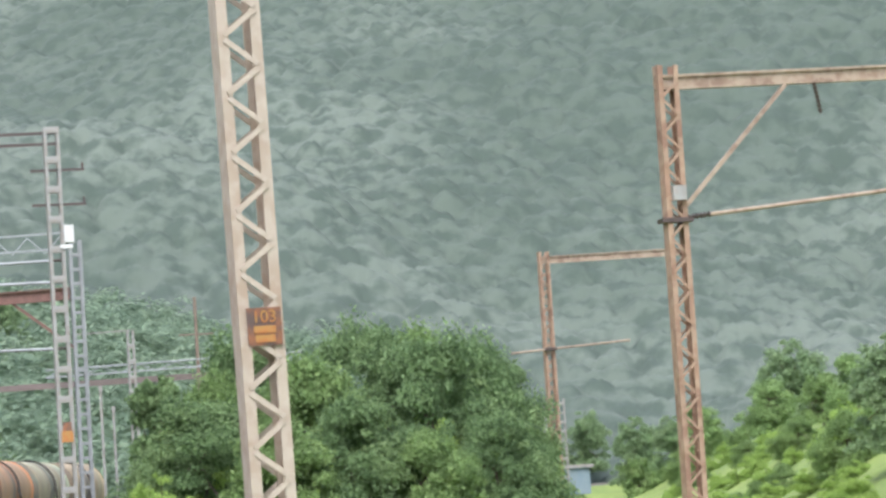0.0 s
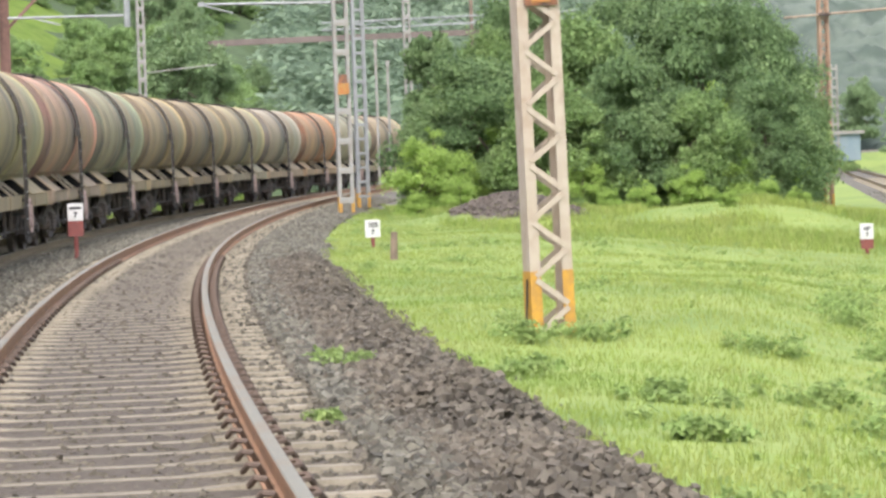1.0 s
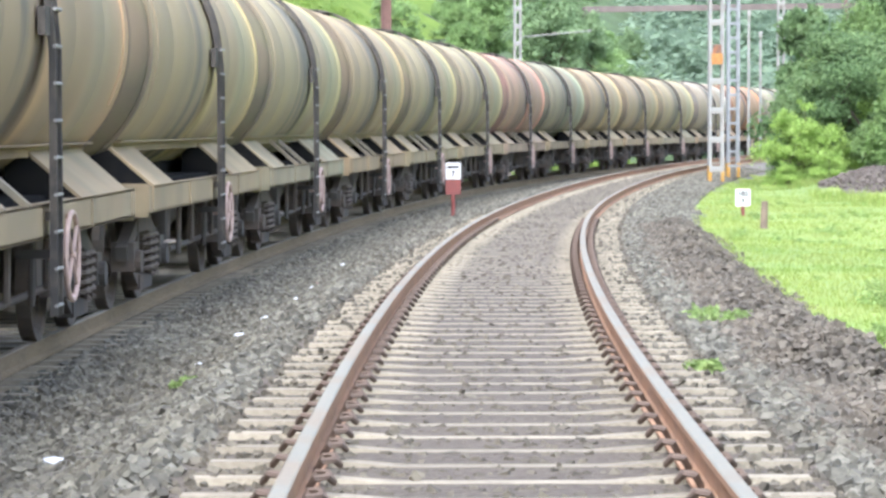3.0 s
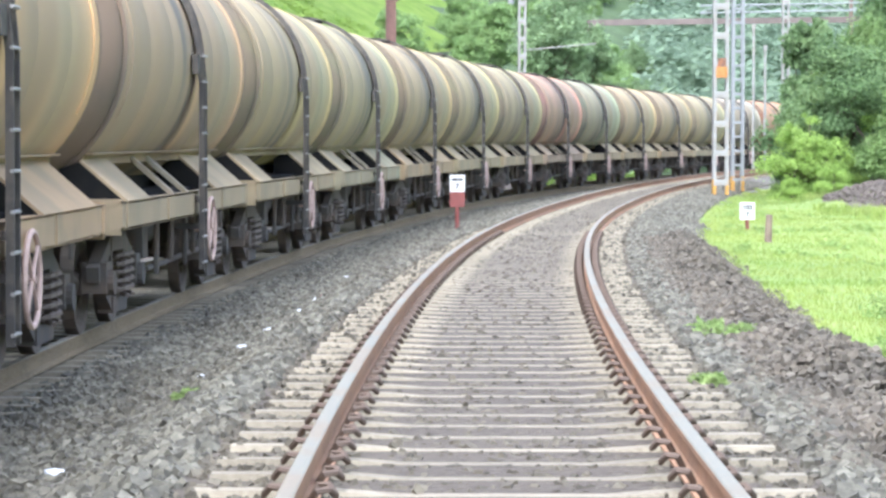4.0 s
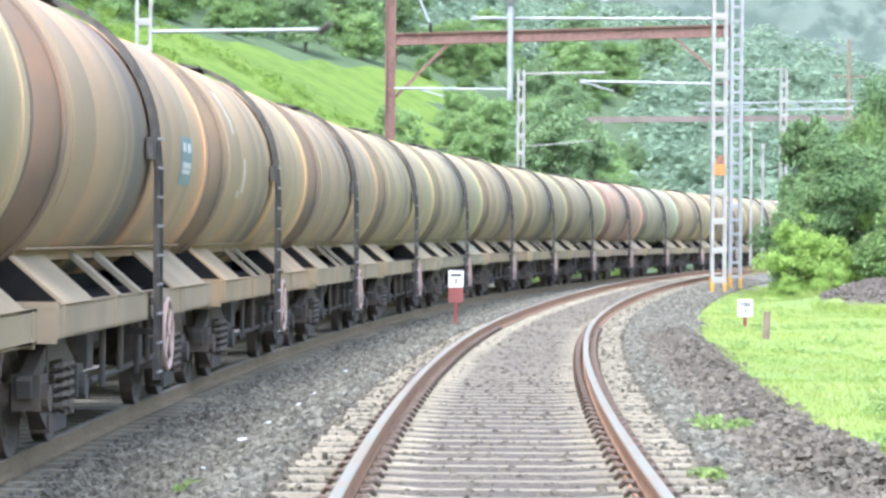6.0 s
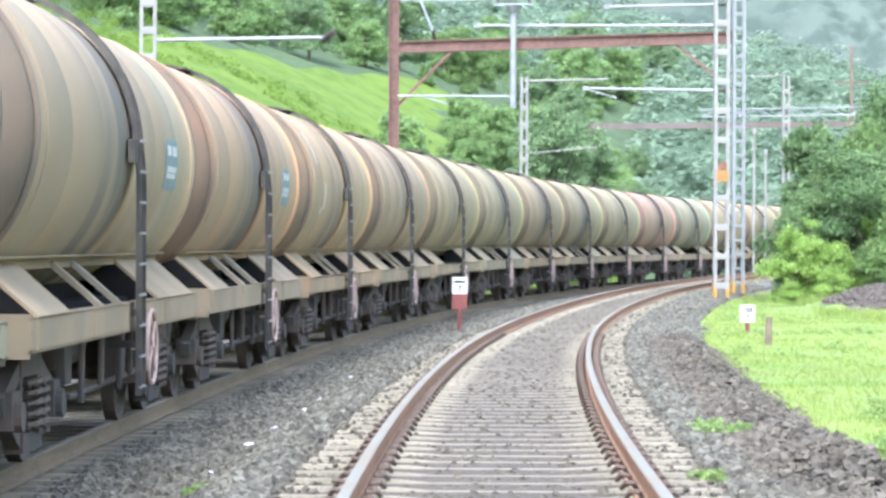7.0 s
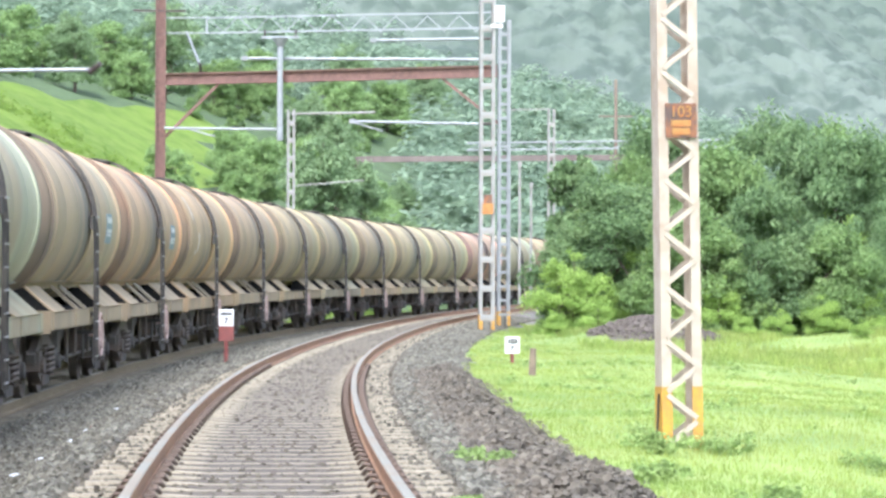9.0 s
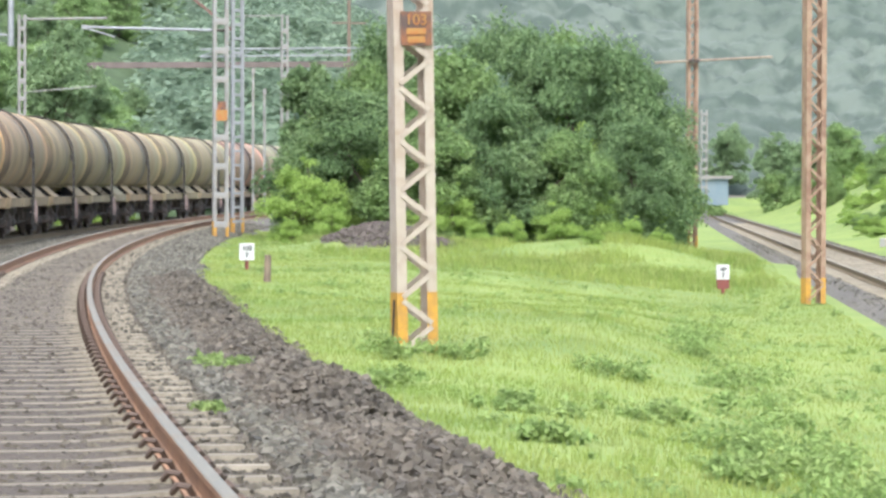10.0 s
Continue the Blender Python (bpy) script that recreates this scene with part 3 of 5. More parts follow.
        box(bm, (0, d * 6.08, 1.1), (0.3, 0.22, 0.34))
        part("coupler", bm, M_under, w)
        for x in (-0.95, 0.95):
            bm = bmesh.new()
            rod(bm, (x, d * 5.63, 0.75), (x, d * 5.63, 1.15), 0.02, 6)
            part("brake_pipe", bm, M_under, w)
    # ladders on both sides up over the barrel
    for side in (-1, 1):
        pts = [(side * 1.53, 0.42), (side * 1.53, 1.1), (side * 1.53, 1.9), (side * 1.53, 2.5)]
        pts += [(side * (rad + 0.06) * math.cos(a), cz + (rad + 0.06) * math.sin(a)) for a in [radians(d) for d in range(6, 84, 7)]]
        bm = bmesh.new()
        sweep(bm, [(p[0] - side * 0.03, 0, p[1]) for p in pts], 0.22, 0.012, side=(0, 1, 0))
        ladder = part("ladder", bm, M_band, w, "black steel ladder strip over the barrel")
        for y in (-0.13, 0.13):
            bm = bmesh.new()
            sweep(bm, [(p[0], y, p[1]) for p in pts], 0.04, 0.06, side=(0, 1, 0))
            part("stringer", bm, M_band, ladder)
        for z in (0.9, 1.2, 2.76):
            bm = bmesh.new()
            bar(bm, (side * 1.2, 0, z), (side * 1.5, 0, z), 0.05, 0.07)
            part("bracket", bm, M_band, ladder)
        bm = bmesh.new()
        box(bm, (side * 1.49, -0.3, 2.72), (0.06, 0.26, 0.22))
        part("tag_box", bm, M_band, w)
        first = None
        for i in range(9):
            z = 0.5 + i * 0.29
            if first is None:
                bm = bmesh.new()
                rod(bm, (0, -0.16, 0), (0, 0.16, 0), 0.016, 6)
                first = part("rung", bm, M_rung, ladder)
                first.matrix_local = pose(side * 1.55, 0, z)
            else:
                again("rung", first, ladder, pose(side * 1.55, 0, z))
        # hand brake wheel
        bm = bmesh.new()
        sweep(bm, [(0, 0.36 * math.cos(k * math.pi / 10), 0.36 * math.sin(k * math.pi / 10)) for k in range(20)], 0.024, n=6, closed=True)
        for i in range(4):
            a = math.pi / 4 + i * math.pi / 2
            rod(bm, (0, 0, 0), (0, 0.36 * math.cos(a), 0.36 * math.sin(a)), 0.016, 6)
        rod(bm, (-side * 0.2, 0, 0), (side * 0.03, 0, 0), 0.035, 8)
        hb = part("brake_wheel", bm, M_pink, w, "faded pink hand brake wheel")
        hb.matrix_local = pose(side * 1.50, 1.05, 0.84)
    # bogies
    for y in (-3.9, 3.9):
        for side in (-1, 1):
            bm = bmesh.new()
            x = side * 1.08
            bar(bm, (x, y - 1.25, 0.58), (x, y - 0.45, 0.86), 0.12, 0.16)
            bar(bm, (x, y + 1.25, 0.58), (x, y + 0.45, 0.86), 0.12, 0.16)
            bar(bm, (x, y - 0.5, 0.86), (x, y + 0.5, 0.86), 0.14, 0.16)
            bar(bm, (x, y - 0.95, 0.50), (x, y - 0.4, 0.26), 0.12, 0.14)
            bar(bm, (x, y + 0.95, 0.50), (x, y + 0.4, 0.26), 0.12, 0.14)
            bar(bm, (x, y - 0.45, 0.25), (x, y + 0.45, 0.25), 0.16, 0.16)
            for d in (-0.42, 0.42):
                box(bm, (x, y + d, 0.55), (0.12, 0.10, 0.55))
            for d in (-1.0, 1.0):
                box(bm, (x, y + d, 0.55), (0.24, 0.34, 0.30))
                rod(bm, (x, y + d, 0.5), (x + side * 0.18, y + d, 0.5), 0.12, 12)
            part("bogie_frame", bm, M_under, w, "grimy cast bogie side frame")
            for d in (-0.17, 0.17):
                bm = bmesh.new()
                turns, n = 5, 40
                pts = [(x + side * 0.09 + 0.09 * math.cos(2 * math.pi * turns * i / n), y + d + 0.09 * math.sin(2 * math.pi * turns * i / n), 0.33 + 0.42 * i / n) for i in range(n + 1)]
                sweep(bm, pts, 0.024, n=5)
                part("spring", bm, M_spring, w, "dusty coil spring")
        bm = bmesh.new()
        box(bm, (0, y, 0.72), (2.1, 0.4, 0.3))
        part("bolster", bm, M_under, w)
    for y in (-4.9, -2.9, 2.9, 4.9):
        bm = bmesh.new()
        for side in (-1, 1):
            sub = bmesh.new()
            prof = [(0.1, 0.70), (0.12, 0.76), (0.40, 0.79), (0.46, 0.79), (0.50, 0.80), (0.50, 0.93), (0.44, 0.92), (0.40, 0.87), (0.14, 0.86), (0.12, 0.94)]
            lathe(sub, [(r, side * a) for r, a in prof], 24, "X")
            tmp = bpy.data.meshes.new("tmp")
            sub.to_mesh(tmp)
            sub.free()
            bm.from_mesh(tmp)
            bpy.data.meshes.remove(tmp)
            for k in range(4):
                a = k * math.pi / 2
                box(bm, (side * 0.885, 0.27 * math.cos(a), 0.27 * math.sin(a)), (0.02, 0.09, 0.09))
        rod(bm, (-1.15, 0, 0), (1.15, 0, 0), 0.075, 12)
        ob = part("wheelset", bm, M_wheel, w, "rusty rolling wheelset")
        ob.location = (0, y, 0.5)
    return w


M_spring = mat("dusty spring steel", (0.15, 0.122, 0.10), 0.7, 0.2, (0.16, 0.13, 0.11), 8, 0.5)
M_wheel = mat("greasy wheel steel", (0.095, 0.08, 0.066), 0.7, 0.1, (0.15, 0.105, 0.075), 6, 0.5)

# barrel colour and words for it, wagon by wagon from the tail to the head
COLOURS = {
    -9: ((0.372, 0.31, 0.191), "olive tan"), -8: ((0.348, 0.252, 0.161), "brown"), -7: ((0.396, 0.344, 0.221), "olive"), -6: ((0.335, 0.332, 0.242), "grey green"),
    -5: ((0.385, 0.39, 0.282), "pale grey green"), -4: ((0.409, 0.31, 0.201), "dusty brown"), -3: ((0.513, 0.31, 0.181), "reddish tan"), -2: ((0.513, 0.344, 0.191), "orange tan"),
    -1: ((0.396, 0.275, 0.171), "brown"), 0: ((0.409, 0.332, 0.181), "tan olive"), 1: ((0.385, 0.344, 0.191), "olive"), 2: ((0.396, 0.31, 0.171), "brown olive"),
    3: ((0.409, 0.356, 0.191), "khaki"), 4: ((0.372, 0.332, 0.191), "olive"), 5: ((0.513, 0.286, 0.212), "faded pink"), 6: ((0.335, 0.356, 0.231), "grey green"),
    7: ((0.472, 0.367, 0.201), "pale tan"), 8: ((0.359, 0.275, 0.151), "dark tan"), 9: ((0.409, 0.356, 0.201), "khaki"), 10: ((0.396, 0.356, 0.282), "dusty grey"),
    11: ((0.513, 0.229, 0.111), "rust orange"), 12: ((0.372, 0.39, 0.272), "pale green"), 13: ((0.409, 0.321, 0.201), "tan"),
}
WAGONS = {}
model = build_wagon()
for i in sorted(COLOURS):
    ob = model if i == -9 else copy_thing(model, Matrix())
    WAGONS[i] = ob
for i, ob in WAGONS.items():
    colour, word = COLOURS[i]
    tagged(ob, f"{word} tank wagon with stained barrel and dusty frame")
    grey = sum(colour) / 3
    for o in ob.children:
        o.color = tuple(max(0.05, 1.24 * (grey + 1.15 * (c - grey))) for c in colour) + (1,)
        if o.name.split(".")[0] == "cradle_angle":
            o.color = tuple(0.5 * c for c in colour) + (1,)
        # tint cut to 0.4 as painted shade on ends and rims
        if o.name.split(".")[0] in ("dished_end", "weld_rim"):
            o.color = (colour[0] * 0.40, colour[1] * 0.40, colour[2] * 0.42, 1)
        if o.name.split(".")[0] in ("solebar", "cradle_sheet", "headstock"):
            dust = ((0.37, 0.30, 0.19), (0.31, 0.32, 0.24), (0.40, 0.285, 0.165), (0.35, 0.315, 0.20))[i % 4]
            o.color = tuple(0.36 * c + 0.52 * g for c, g in zip(colour, dust)) + (1,)


def cradle_bars(w, places):
    """Slanting bars across the open bay of the cradle, from solebar to barrel."""
    for side in (-1, 1):
        for y, width in places:
            bm = bmesh.new()
            sweep(bm, [(side * 1.45, y, 1.29), (side * 1.0, y, 1.68)], width, 0.05, side=(0, 1, 0))
            o = part("cradle_bar", bm, M_frame, w)
            o.color = (0.30, 0.27, 0.21, 1) if side * y < 0.5 else (0.36, 0.3, 0.2, 1)


for ob in WAGONS[-5].children:
    if ob.name.startswith("brake_wheel"):
        ob.location.y = -1.05
for i, ob in WAGONS.items():
    if i not in (-6, 0, 6):
        cradle_bars(ob, ((-2.0, 0.12), (-0.85, 0.12)) if i % 3 else ((-2.2, 0.24), (-0.75, 0.26)))


def patch(y0, y1, a0, a1, r):
    n = 6
    v = []
    for k in range(n + 1):
        a = radians(a0 + (a1 - a0) * k / n)
        for rr in (r, r - 0.006):
            v += [(rr * math.cos(a), y0, 2.76 + rr * math.sin(a)), (rr * math.cos(a), y1, 2.76 + rr * math.sin(a))]
    f = []
    for k in range(n):
        o = 4 * k
        f += [(o, o + 1, o + 5, o + 4), (o + 2, o + 6, o + 7, o + 3), (o, o + 4, o + 6, o + 2), (o + 1, o + 3, o + 7, o + 5)]
    return v, f


def data_panel(w, y):
    """A painted panel that follows the curve of the barrel, with pale bars for its writing."""
    panel = part("data_panel", patch(y - 0.5, y + 0.5, -14, 7, 1.449), M_panel, w, "blue-grey painted panel with pale writing")
    for y0, y1, a0, a1 in ((-0.34, -0.1, 0.5, 4.5), (0.08, 0.34, 0.5, 4.5), (-0.36, 0.36, -6.5, -4), (-0.36, 0.3, -9, -7)):
        part("lettering_bar", patch(y + y0, y + y1, a0, a1, 1.455), M_white, panel)


M_panel = mat("blue grey panel paint", (0.16, 0.22, 0.24), 0.6, 0, (0.22, 0.27, 0.27), 3, 0.5)
for i in (-4, -3):
    data_panel(WAGONS[i], 3.1)
M_chalk = mat("worn chalk", (0.46, 0.42, 0.36), 0.9, 0, (0.36, 0.3, 0.22), 5, 0.7)
# chalk strokes on the orange tan barrel
for y, width, a0, a1 in ((-4.05, 0.11, 16, 40), (-3.25, 0.10, -14, 4), (-3.7, 0.12, -17, -13)):
    part("chalk_stroke", patch(y - width, y + width, a0, a1, 1.446), M_chalk, WAGONS[-2], "pale chalk stroke")


def travel(t):
    """How far the train has rolled, in metres."""
    u = t - 2.5
    return 10.15 * u + 0.05 * u * u


def wagon_pose(i, t):
    s = 17.0 + 12.42 * i + travel(t)
    k = R / (R - E_TRAIN)
    s *= k
    a, b = arc_left(E_TRAIN, s + 4, z_train(s + 4)), arc_left(E_TRAIN, s - 4, z_train(s - 4))
    d = a - b
    return Matrix.Translation((a + b) / 2) @ Euler((math.atan2(d.z, d.xy.length), 0, -math.atan2(d.x, d.y))).to_matrix().to_4x4()


def motions():
    for i, ob in WAGONS.items():
        walk(ob, [(k * 0.5, wagon_pose(i, k * 0.5)) for k in range(21)])
        axles = [o for o in ob.children if o.name.startswith("wheelset")]
        for o in axles:
            y = o.location.y
            walk(o, [(k / 15, pose(0, y, 0.5, -math.degrees(travel(k / 15) / 0.5))) for k in range(151)])


# ---- masts ----
def channel(h, flange, web, t=0.012):
    """A rolled channel standing upright, its web along y, its flanges towards +x."""
    bm = bmesh.new()
    y = web / 2
    prof = [(0, -y), (flange, -y), (flange, -y + t), (t, -y + t), (t, y - t), (flange, y - t), (flange, y), (0, y)]
    a = [bm.verts.new((p, q, 0)) for p, q in prof]
    b = [bm.verts.new((p, q, h)) for p, q in prof]
    for k in range(8):
        bm.faces.new((a[k], a[(k + 1) % 8], b[(k + 1) % 8], b[k]))
    bm.faces.new(a[::-1])
    bm.faces.new(b)
    return bm


def mast_base(name, at, rz, label, category="mast"):
    return empty(name, pose(at[0], at[1], at[2], 0, 0, rz), label=label, category=category)


def lattice_mast(name, at, rz, w, d, h, pitch, material, label, lace=0.06, yellow=0.7, flange=0.11):
    """Two channels laced with zigzag bars; the foot painted yellow."""
    mast = mast_base(name, at, rz, label)
    for side in (-1, 1):
        ob = part("channel", channel(h, flange, d), material, mast)
        ob.matrix_local = pose(side * w / 2, 0, 0, 0, 0, 0 if side < 0 else 180)
        if yellow:
            o = part("painted_foot", channel(yellow, flange + 0.006, d + 0.008, 0.006), M_yellow, mast, "yellow painted mast foot")
            o.matrix_local = pose(side * (w / 2 + 0.004), 0, 0, 0, 0, 0 if side < 0 else 180)
    first = {}
    n = int((h - 0.1) / pitch)
    for y in (-d / 2 - 0.008, d / 2 + 0.008):
        for i in range(n):
            k = i % 2
            if k not in first:
                bm = bmesh.new()
                x = (1 if k else -1) * (w / 2 - flange * 0.55)
                bar(bm, (x, 0, 0.02), (-x, 0, pitch - 0.02), 0.010, lace)
                ob = part("lacing_bar", bm, material, mast)
                first[k] = ob
            else:
                ob = new("lacing_bar", first[k].data)
                ob.parent = mast
            ob.matrix_local = pose(0, y, 0.05 + i * pitch)
    return mast


def batten_mast(name, at, rz, w, d, h, step, material, label, flange=0.10, foot=M_yellow, deep=0.2):
    mast = mast_base(name, at, rz, label)
    for side in (-1, 1):
        ob = part("channel", channel(h, flange, d), material, mast)
        ob.matrix_local = pose(side * w / 2, 0, 0, 0, 0, 0 if side < 0 else 180)
    if foot:
        for side in (-1, 1):
            o = part("painted_foot", channel(0.5, flange + 0.006, d + 0.008, 0.006), foot, mast)
            o.matrix_local = pose(side * (w / 2 + 0.004), 0, 0, 0, 0, 0 if side < 0 else 180)
    first = None
    z = 0.4
    while z < h:
        for y in (-d / 2 - 0.006, d / 2 + 0.006):
            if first is None:
                bm = bmesh.new()
                box(bm, (0, 0, 0), (w - 0.02, 0.01, deep))
                first = part("batten", bm, material, mast)
                ob = first
            else:
                ob = new("batten", first.data)
                ob.parent = mast
            ob.matrix_local = pose(0, y, z)
        z += step
    return mast


def fitting(name, mast, material, build, label=""):
    """A part of a mast given in world places."""
    bm = bmesh.new()
    build(bm)
    ob = part(name, bm, material, mast, label)
    ob.matrix_parent_inverse = mast.matrix_world.inverted()
    return ob


def insulator(bm, p, q, r=0.07):
    p, q = Vector(p), Vector(q)
    for i in range(7):
        a = p.lerp(q, i / 7)
        rod(bm, a, p.lerp(q, (i + 0.6) / 7), r, 10, r * 0.5)
    rod(bm, p, q, r * 0.45, 6)


M_dull = mat("dull weathered zinc", (0.28, 0.29, 0.29), 0.7, 0.2, (0.21, 0.22, 0.22), 2, 0.6)
# the near mast with its number plate
MY = (5.0, 30.42, -0.46)
near_mast = lattice_mast("lattice_mast", MY, 8, 0.45, 0.26, 9.3, 0.29, M_tan_paint, "cream-painted laced steel mast with a yellow foot in grass", lace=0.055)


def plate(mast, at, w, h, rows):
    bm = bmesh.new()
    box(bm, (0, 0, 0), (w, 0.012, h))
    pl = part("number_plate", bm, M_plate, mast, "dark enamel plate with amber numerals")
    pl.matrix_local = at
    for text, size, z, material in rows:
        if text:
            cu = bpy.data.curves.new("lettering", "FONT")
            cu.body, cu.size, cu.align_x, cu.align_y, cu.extrude = text, size, "CENTER", "CENTER", 0.004
            tmp = bpy.data.objects.new("tmp", cu)
            me = bpy.data.meshes.new_from_object(tmp)
            bpy.data.objects.remove(tmp)
            me.materials.append(material)
            ob = new("lettering", me)
            ob.parent = pl
            ob.matrix_local = pose(0, -0.012, z, 90)
        else:
            bm = bmesh.new()
            box(bm, (0, 0, 0), (size, 0.008, 0.07))
            ob = part("lettering_bar", bm, material, pl)
            ob.matrix_local = pose(0, -0.010, z)
    return pl


near_mast.matrix_world = pose(*MY, 0, -1.0, 8)
plate(near_mast, pose(0.02, -0.16, 3.57), 0.35, 0.37, [("103", 0.17, 0.09, M_amber), ("", 0.22, -0.03, M_amber), ("", 0.20, -0.12, M_amber)])
bm = bmesh.new()
rod(bm, (0, 0, 0), (0.03, 0, 0.28), 0.012, 6)
rod(bm, (0.03, 0, 0.28), (0.05, 0, 0.62), 0.012, 6)
ob = part("earth_wire", bm, M_wire, near_mast)
ob.matrix_local = pose(-0.29, -0.05, 0.0)

M_beam = mat("rust streaked cream beam paint", (0.30, 0.225, 0.16), 0.7, 0.1, (0.16, 0.095, 0.065), 1.3, 0.7, (0.40, 0.33, 0.25), 5, 0.5)
# masts with cantilevers along the track beyond the meadow
MC = M_brown_paint
for at, h in (((18.16, 59.4, -1.02), 10.82), ((30.75, 119.5, -1.02), 12.0)):
    mast = lattice_mast("cantilever_mast", at, 6, 0.45, 0.28, h, 0.36, MC, "rust-stained brown laced mast with a cantilever beam", lace=0.05, yellow=0.55)
    tagged(mast, group="cantilever masts")
    x, y, z = at
    top = z + h - 0.35
    for dz, name in ((-0.13, "beam_flange"), (0.13, "beam_flange")):
        fitting(name, mast, M_beam, lambda bm: bar(bm, (x - 0.25, y, top + dz), (x + 6.0, y + 0.3, top + 0.12 + dz), 0.14, 0.05))
    fitting("beam_web", mast, M_beam, lambda bm: sweep(bm, [(x - 0.25, y, top), (x + 6.0, y + 0.3, top + 0.12)], 0.03, 0.24, side=(0, 1, 0)), "rusty cream cantilever beam")
    if y > 100:
        fitting("cross_tube", mast, M_beam, lambda bm: rod(bm, (x - 1.7, y - 0.3, top - 3.8), (x + 3.4, y - 0.3, top - 3.5), 0.045, 8))
        fitting("clamp", mast, M_insul, lambda bm: box(bm, (x, y - 0.2, top - 3.7), (0.5, 0.3, 0.1)))
        continue
    fitting("strut", mast, M_beam, lambda bm: bar(bm, (x + 0.25, y, top - 2.55), (x + 2.6, y + 0.1, top - 0.1), 0.1, 0.08))
    fitting("bracket_tube", mast, M_beam, lambda bm: rod(bm, (x + 0.75, y, top - 2.75), (x + 5.2, y + 0.2, top - 2.35), 0.045, 8))
    fitting("insulator", mast, M_insul, lambda bm: insulator(bm, (x + 0.2, y, top - 2.8), (x + 0.8, y, top - 2.74)))
    fitting("clamp", mast, M_insul, lambda bm: box(bm, (x, y, top - 2.85), (0.66, 0.4, 0.09)))
    fitting("hanger", mast, M_insul, lambda bm: insulator(bm, (x + 3.2, y, top - 0.1), (x + 3.3, y, top - 0.75), 0.06))
    fitting("junction_box", mast, M_grey_paint, lambda bm: box(bm, (x + 0.05, y - 0.22, top - 2.3), (0.28, 0.14, 0.3)), "pale grey junction box")


# ---- overhead line portals over the two tracks ----
A = (8.62, 95.0, -0.12)
A2 = (9.95, 103.2, -0.1)
mast_a = batten_mast("batten_mast", A, 4, 0.50, 0.30, 13.7, 0.95, M_grey_paint, "pale grey battened mast with an amber tag beside the track")
mast_b = batten_mast("portal_mast", A2, 4, 0.44, 0.34, 10.9, 0.5, M_dull, "galvanised battened portal mast behind the grey one", deep=0.09)
fitting("mast_tag", mast_a, M_amber, lambda bm: (box(bm, (A[0] + 0.02, A[1] - 0.18, 3.85), (0.36, 0.03, 0.36))), "amber number tag")
fitting("tag_board", mast_a, M_plate, lambda bm: (box(bm, (A[0] + 0.02, A[1] - 0.17, 4.17), (0.28, 0.03, 0.28))))
fitting("switch_box", mast_a, M_white, lambda bm: (box(bm, (A[0] + 0.40, A[1] - 0.1, 10.25), (0.30, 0.25, 0.55)), box(bm, (A[0] + 0.3, A[1] - 0.1, 9.85), (0.4, 0.2, 0.12))), "white switch box")
for z in (11.2, 12.3):
    fitting("cross_arm", mast_a, M_insul, lambda bm: (bar(bm, (A[0] - 0.7, A[1], z), (A[0] + 1.0, A[1], z), 0.08), rod(bm, (A[0] + 0.95, A[1], z), (A[0] + 0.95, A[1], z + 0.22), 0.04, 6)))
fitting("top_beam", mast_a, M_insul, lambda bm: [bar(bm, (A[0] - 6.5, A[1] + 0.5, z), (A[0] + 0.2, A[1], z), 0.09) for z in (13.15, 13.5)])

# the red portal
RM = (-2.3, 105.2)
RZ = ground_z(*RM)
red_mast = mast_base("red_portal_mast", (RM[0], RM[1], RZ), 8, "red oxide steel portal mast behind the tank wagons")
for dx in (-0.16, 0.16):
    fitting("flange", red_mast, M_rust_paint, lambda bm: box(bm, (RM[0] + dx, RM[1], (RZ + 12.6) / 2), (0.05, 0.30, 12.6 - RZ)))
fitting("web", red_mast, M_rust_paint, lambda bm: box(bm, (RM[0], RM[1], (RZ + 12.6) / 2), (0.266, 0.03, 12.6 - RZ)))
fitting("cross_arm", red_mast, M_insul, lambda bm: bar(bm, (RM[0] - 1.0, RM[1], 11.2), (RM[0] + 0.9, RM[1], 11.2), 0.07))
portal = empty("portal_beam", Matrix.Translation((4, 104, 8.5)), label="red oxide portal beam over the two tracks", category="portal beam")


def between(u, z):
    """A place u of the way from the red mast to the galvanised one."""
    return Vector((RM[0], RM[1], z)).lerp(Vector((A2[0], A2[1], z)), u)


fitting("girder", portal, M_rust_paint, lambda bm: [bar(bm, between(0.01, 8.72 + dz), between(0.98, 8.98 + dz), w, h) for dz, w, h in ((0.19, 0.24, 0.05), (-0.19, 0.24, 0.05), (0, 0.04, 0.34))])
fitting("knee_brace", portal, M_rust_paint, lambda bm: bar(bm, between(0.01, 6.6), between(0.17, 8.55), 0.10))
fitting("knee_brace", portal, M_rust_paint, lambda bm: bar(bm, between(0.985, 7.1), between(0.82, 8.75), 0.10))
truss = empty("light_truss", Matrix.Translation((4, 104, 10.2)), label="galvanised lattice truss spanning above the portal beam", category="truss")
fitting("chord", truss, M_silver, lambda bm: bar(bm, between(0.135, 10.39), between(0.98, 10.54), 0.06))
fitting("chord", truss, M_silver, lambda bm: bar(bm, between(0.135, 10.94), between(0.98, 11.09), 0.06))
for k in range(18):
    a, b = 0.135 + 0.046 * k, 0.135 + 0.046 * (k + 1)
    fitting("web_bar", truss, M_silver, lambda bm: bar(bm, between(a, 10.39 if k % 2 else 10.96), between(b, 10.99 if k % 2 else 10.44), 0.035))
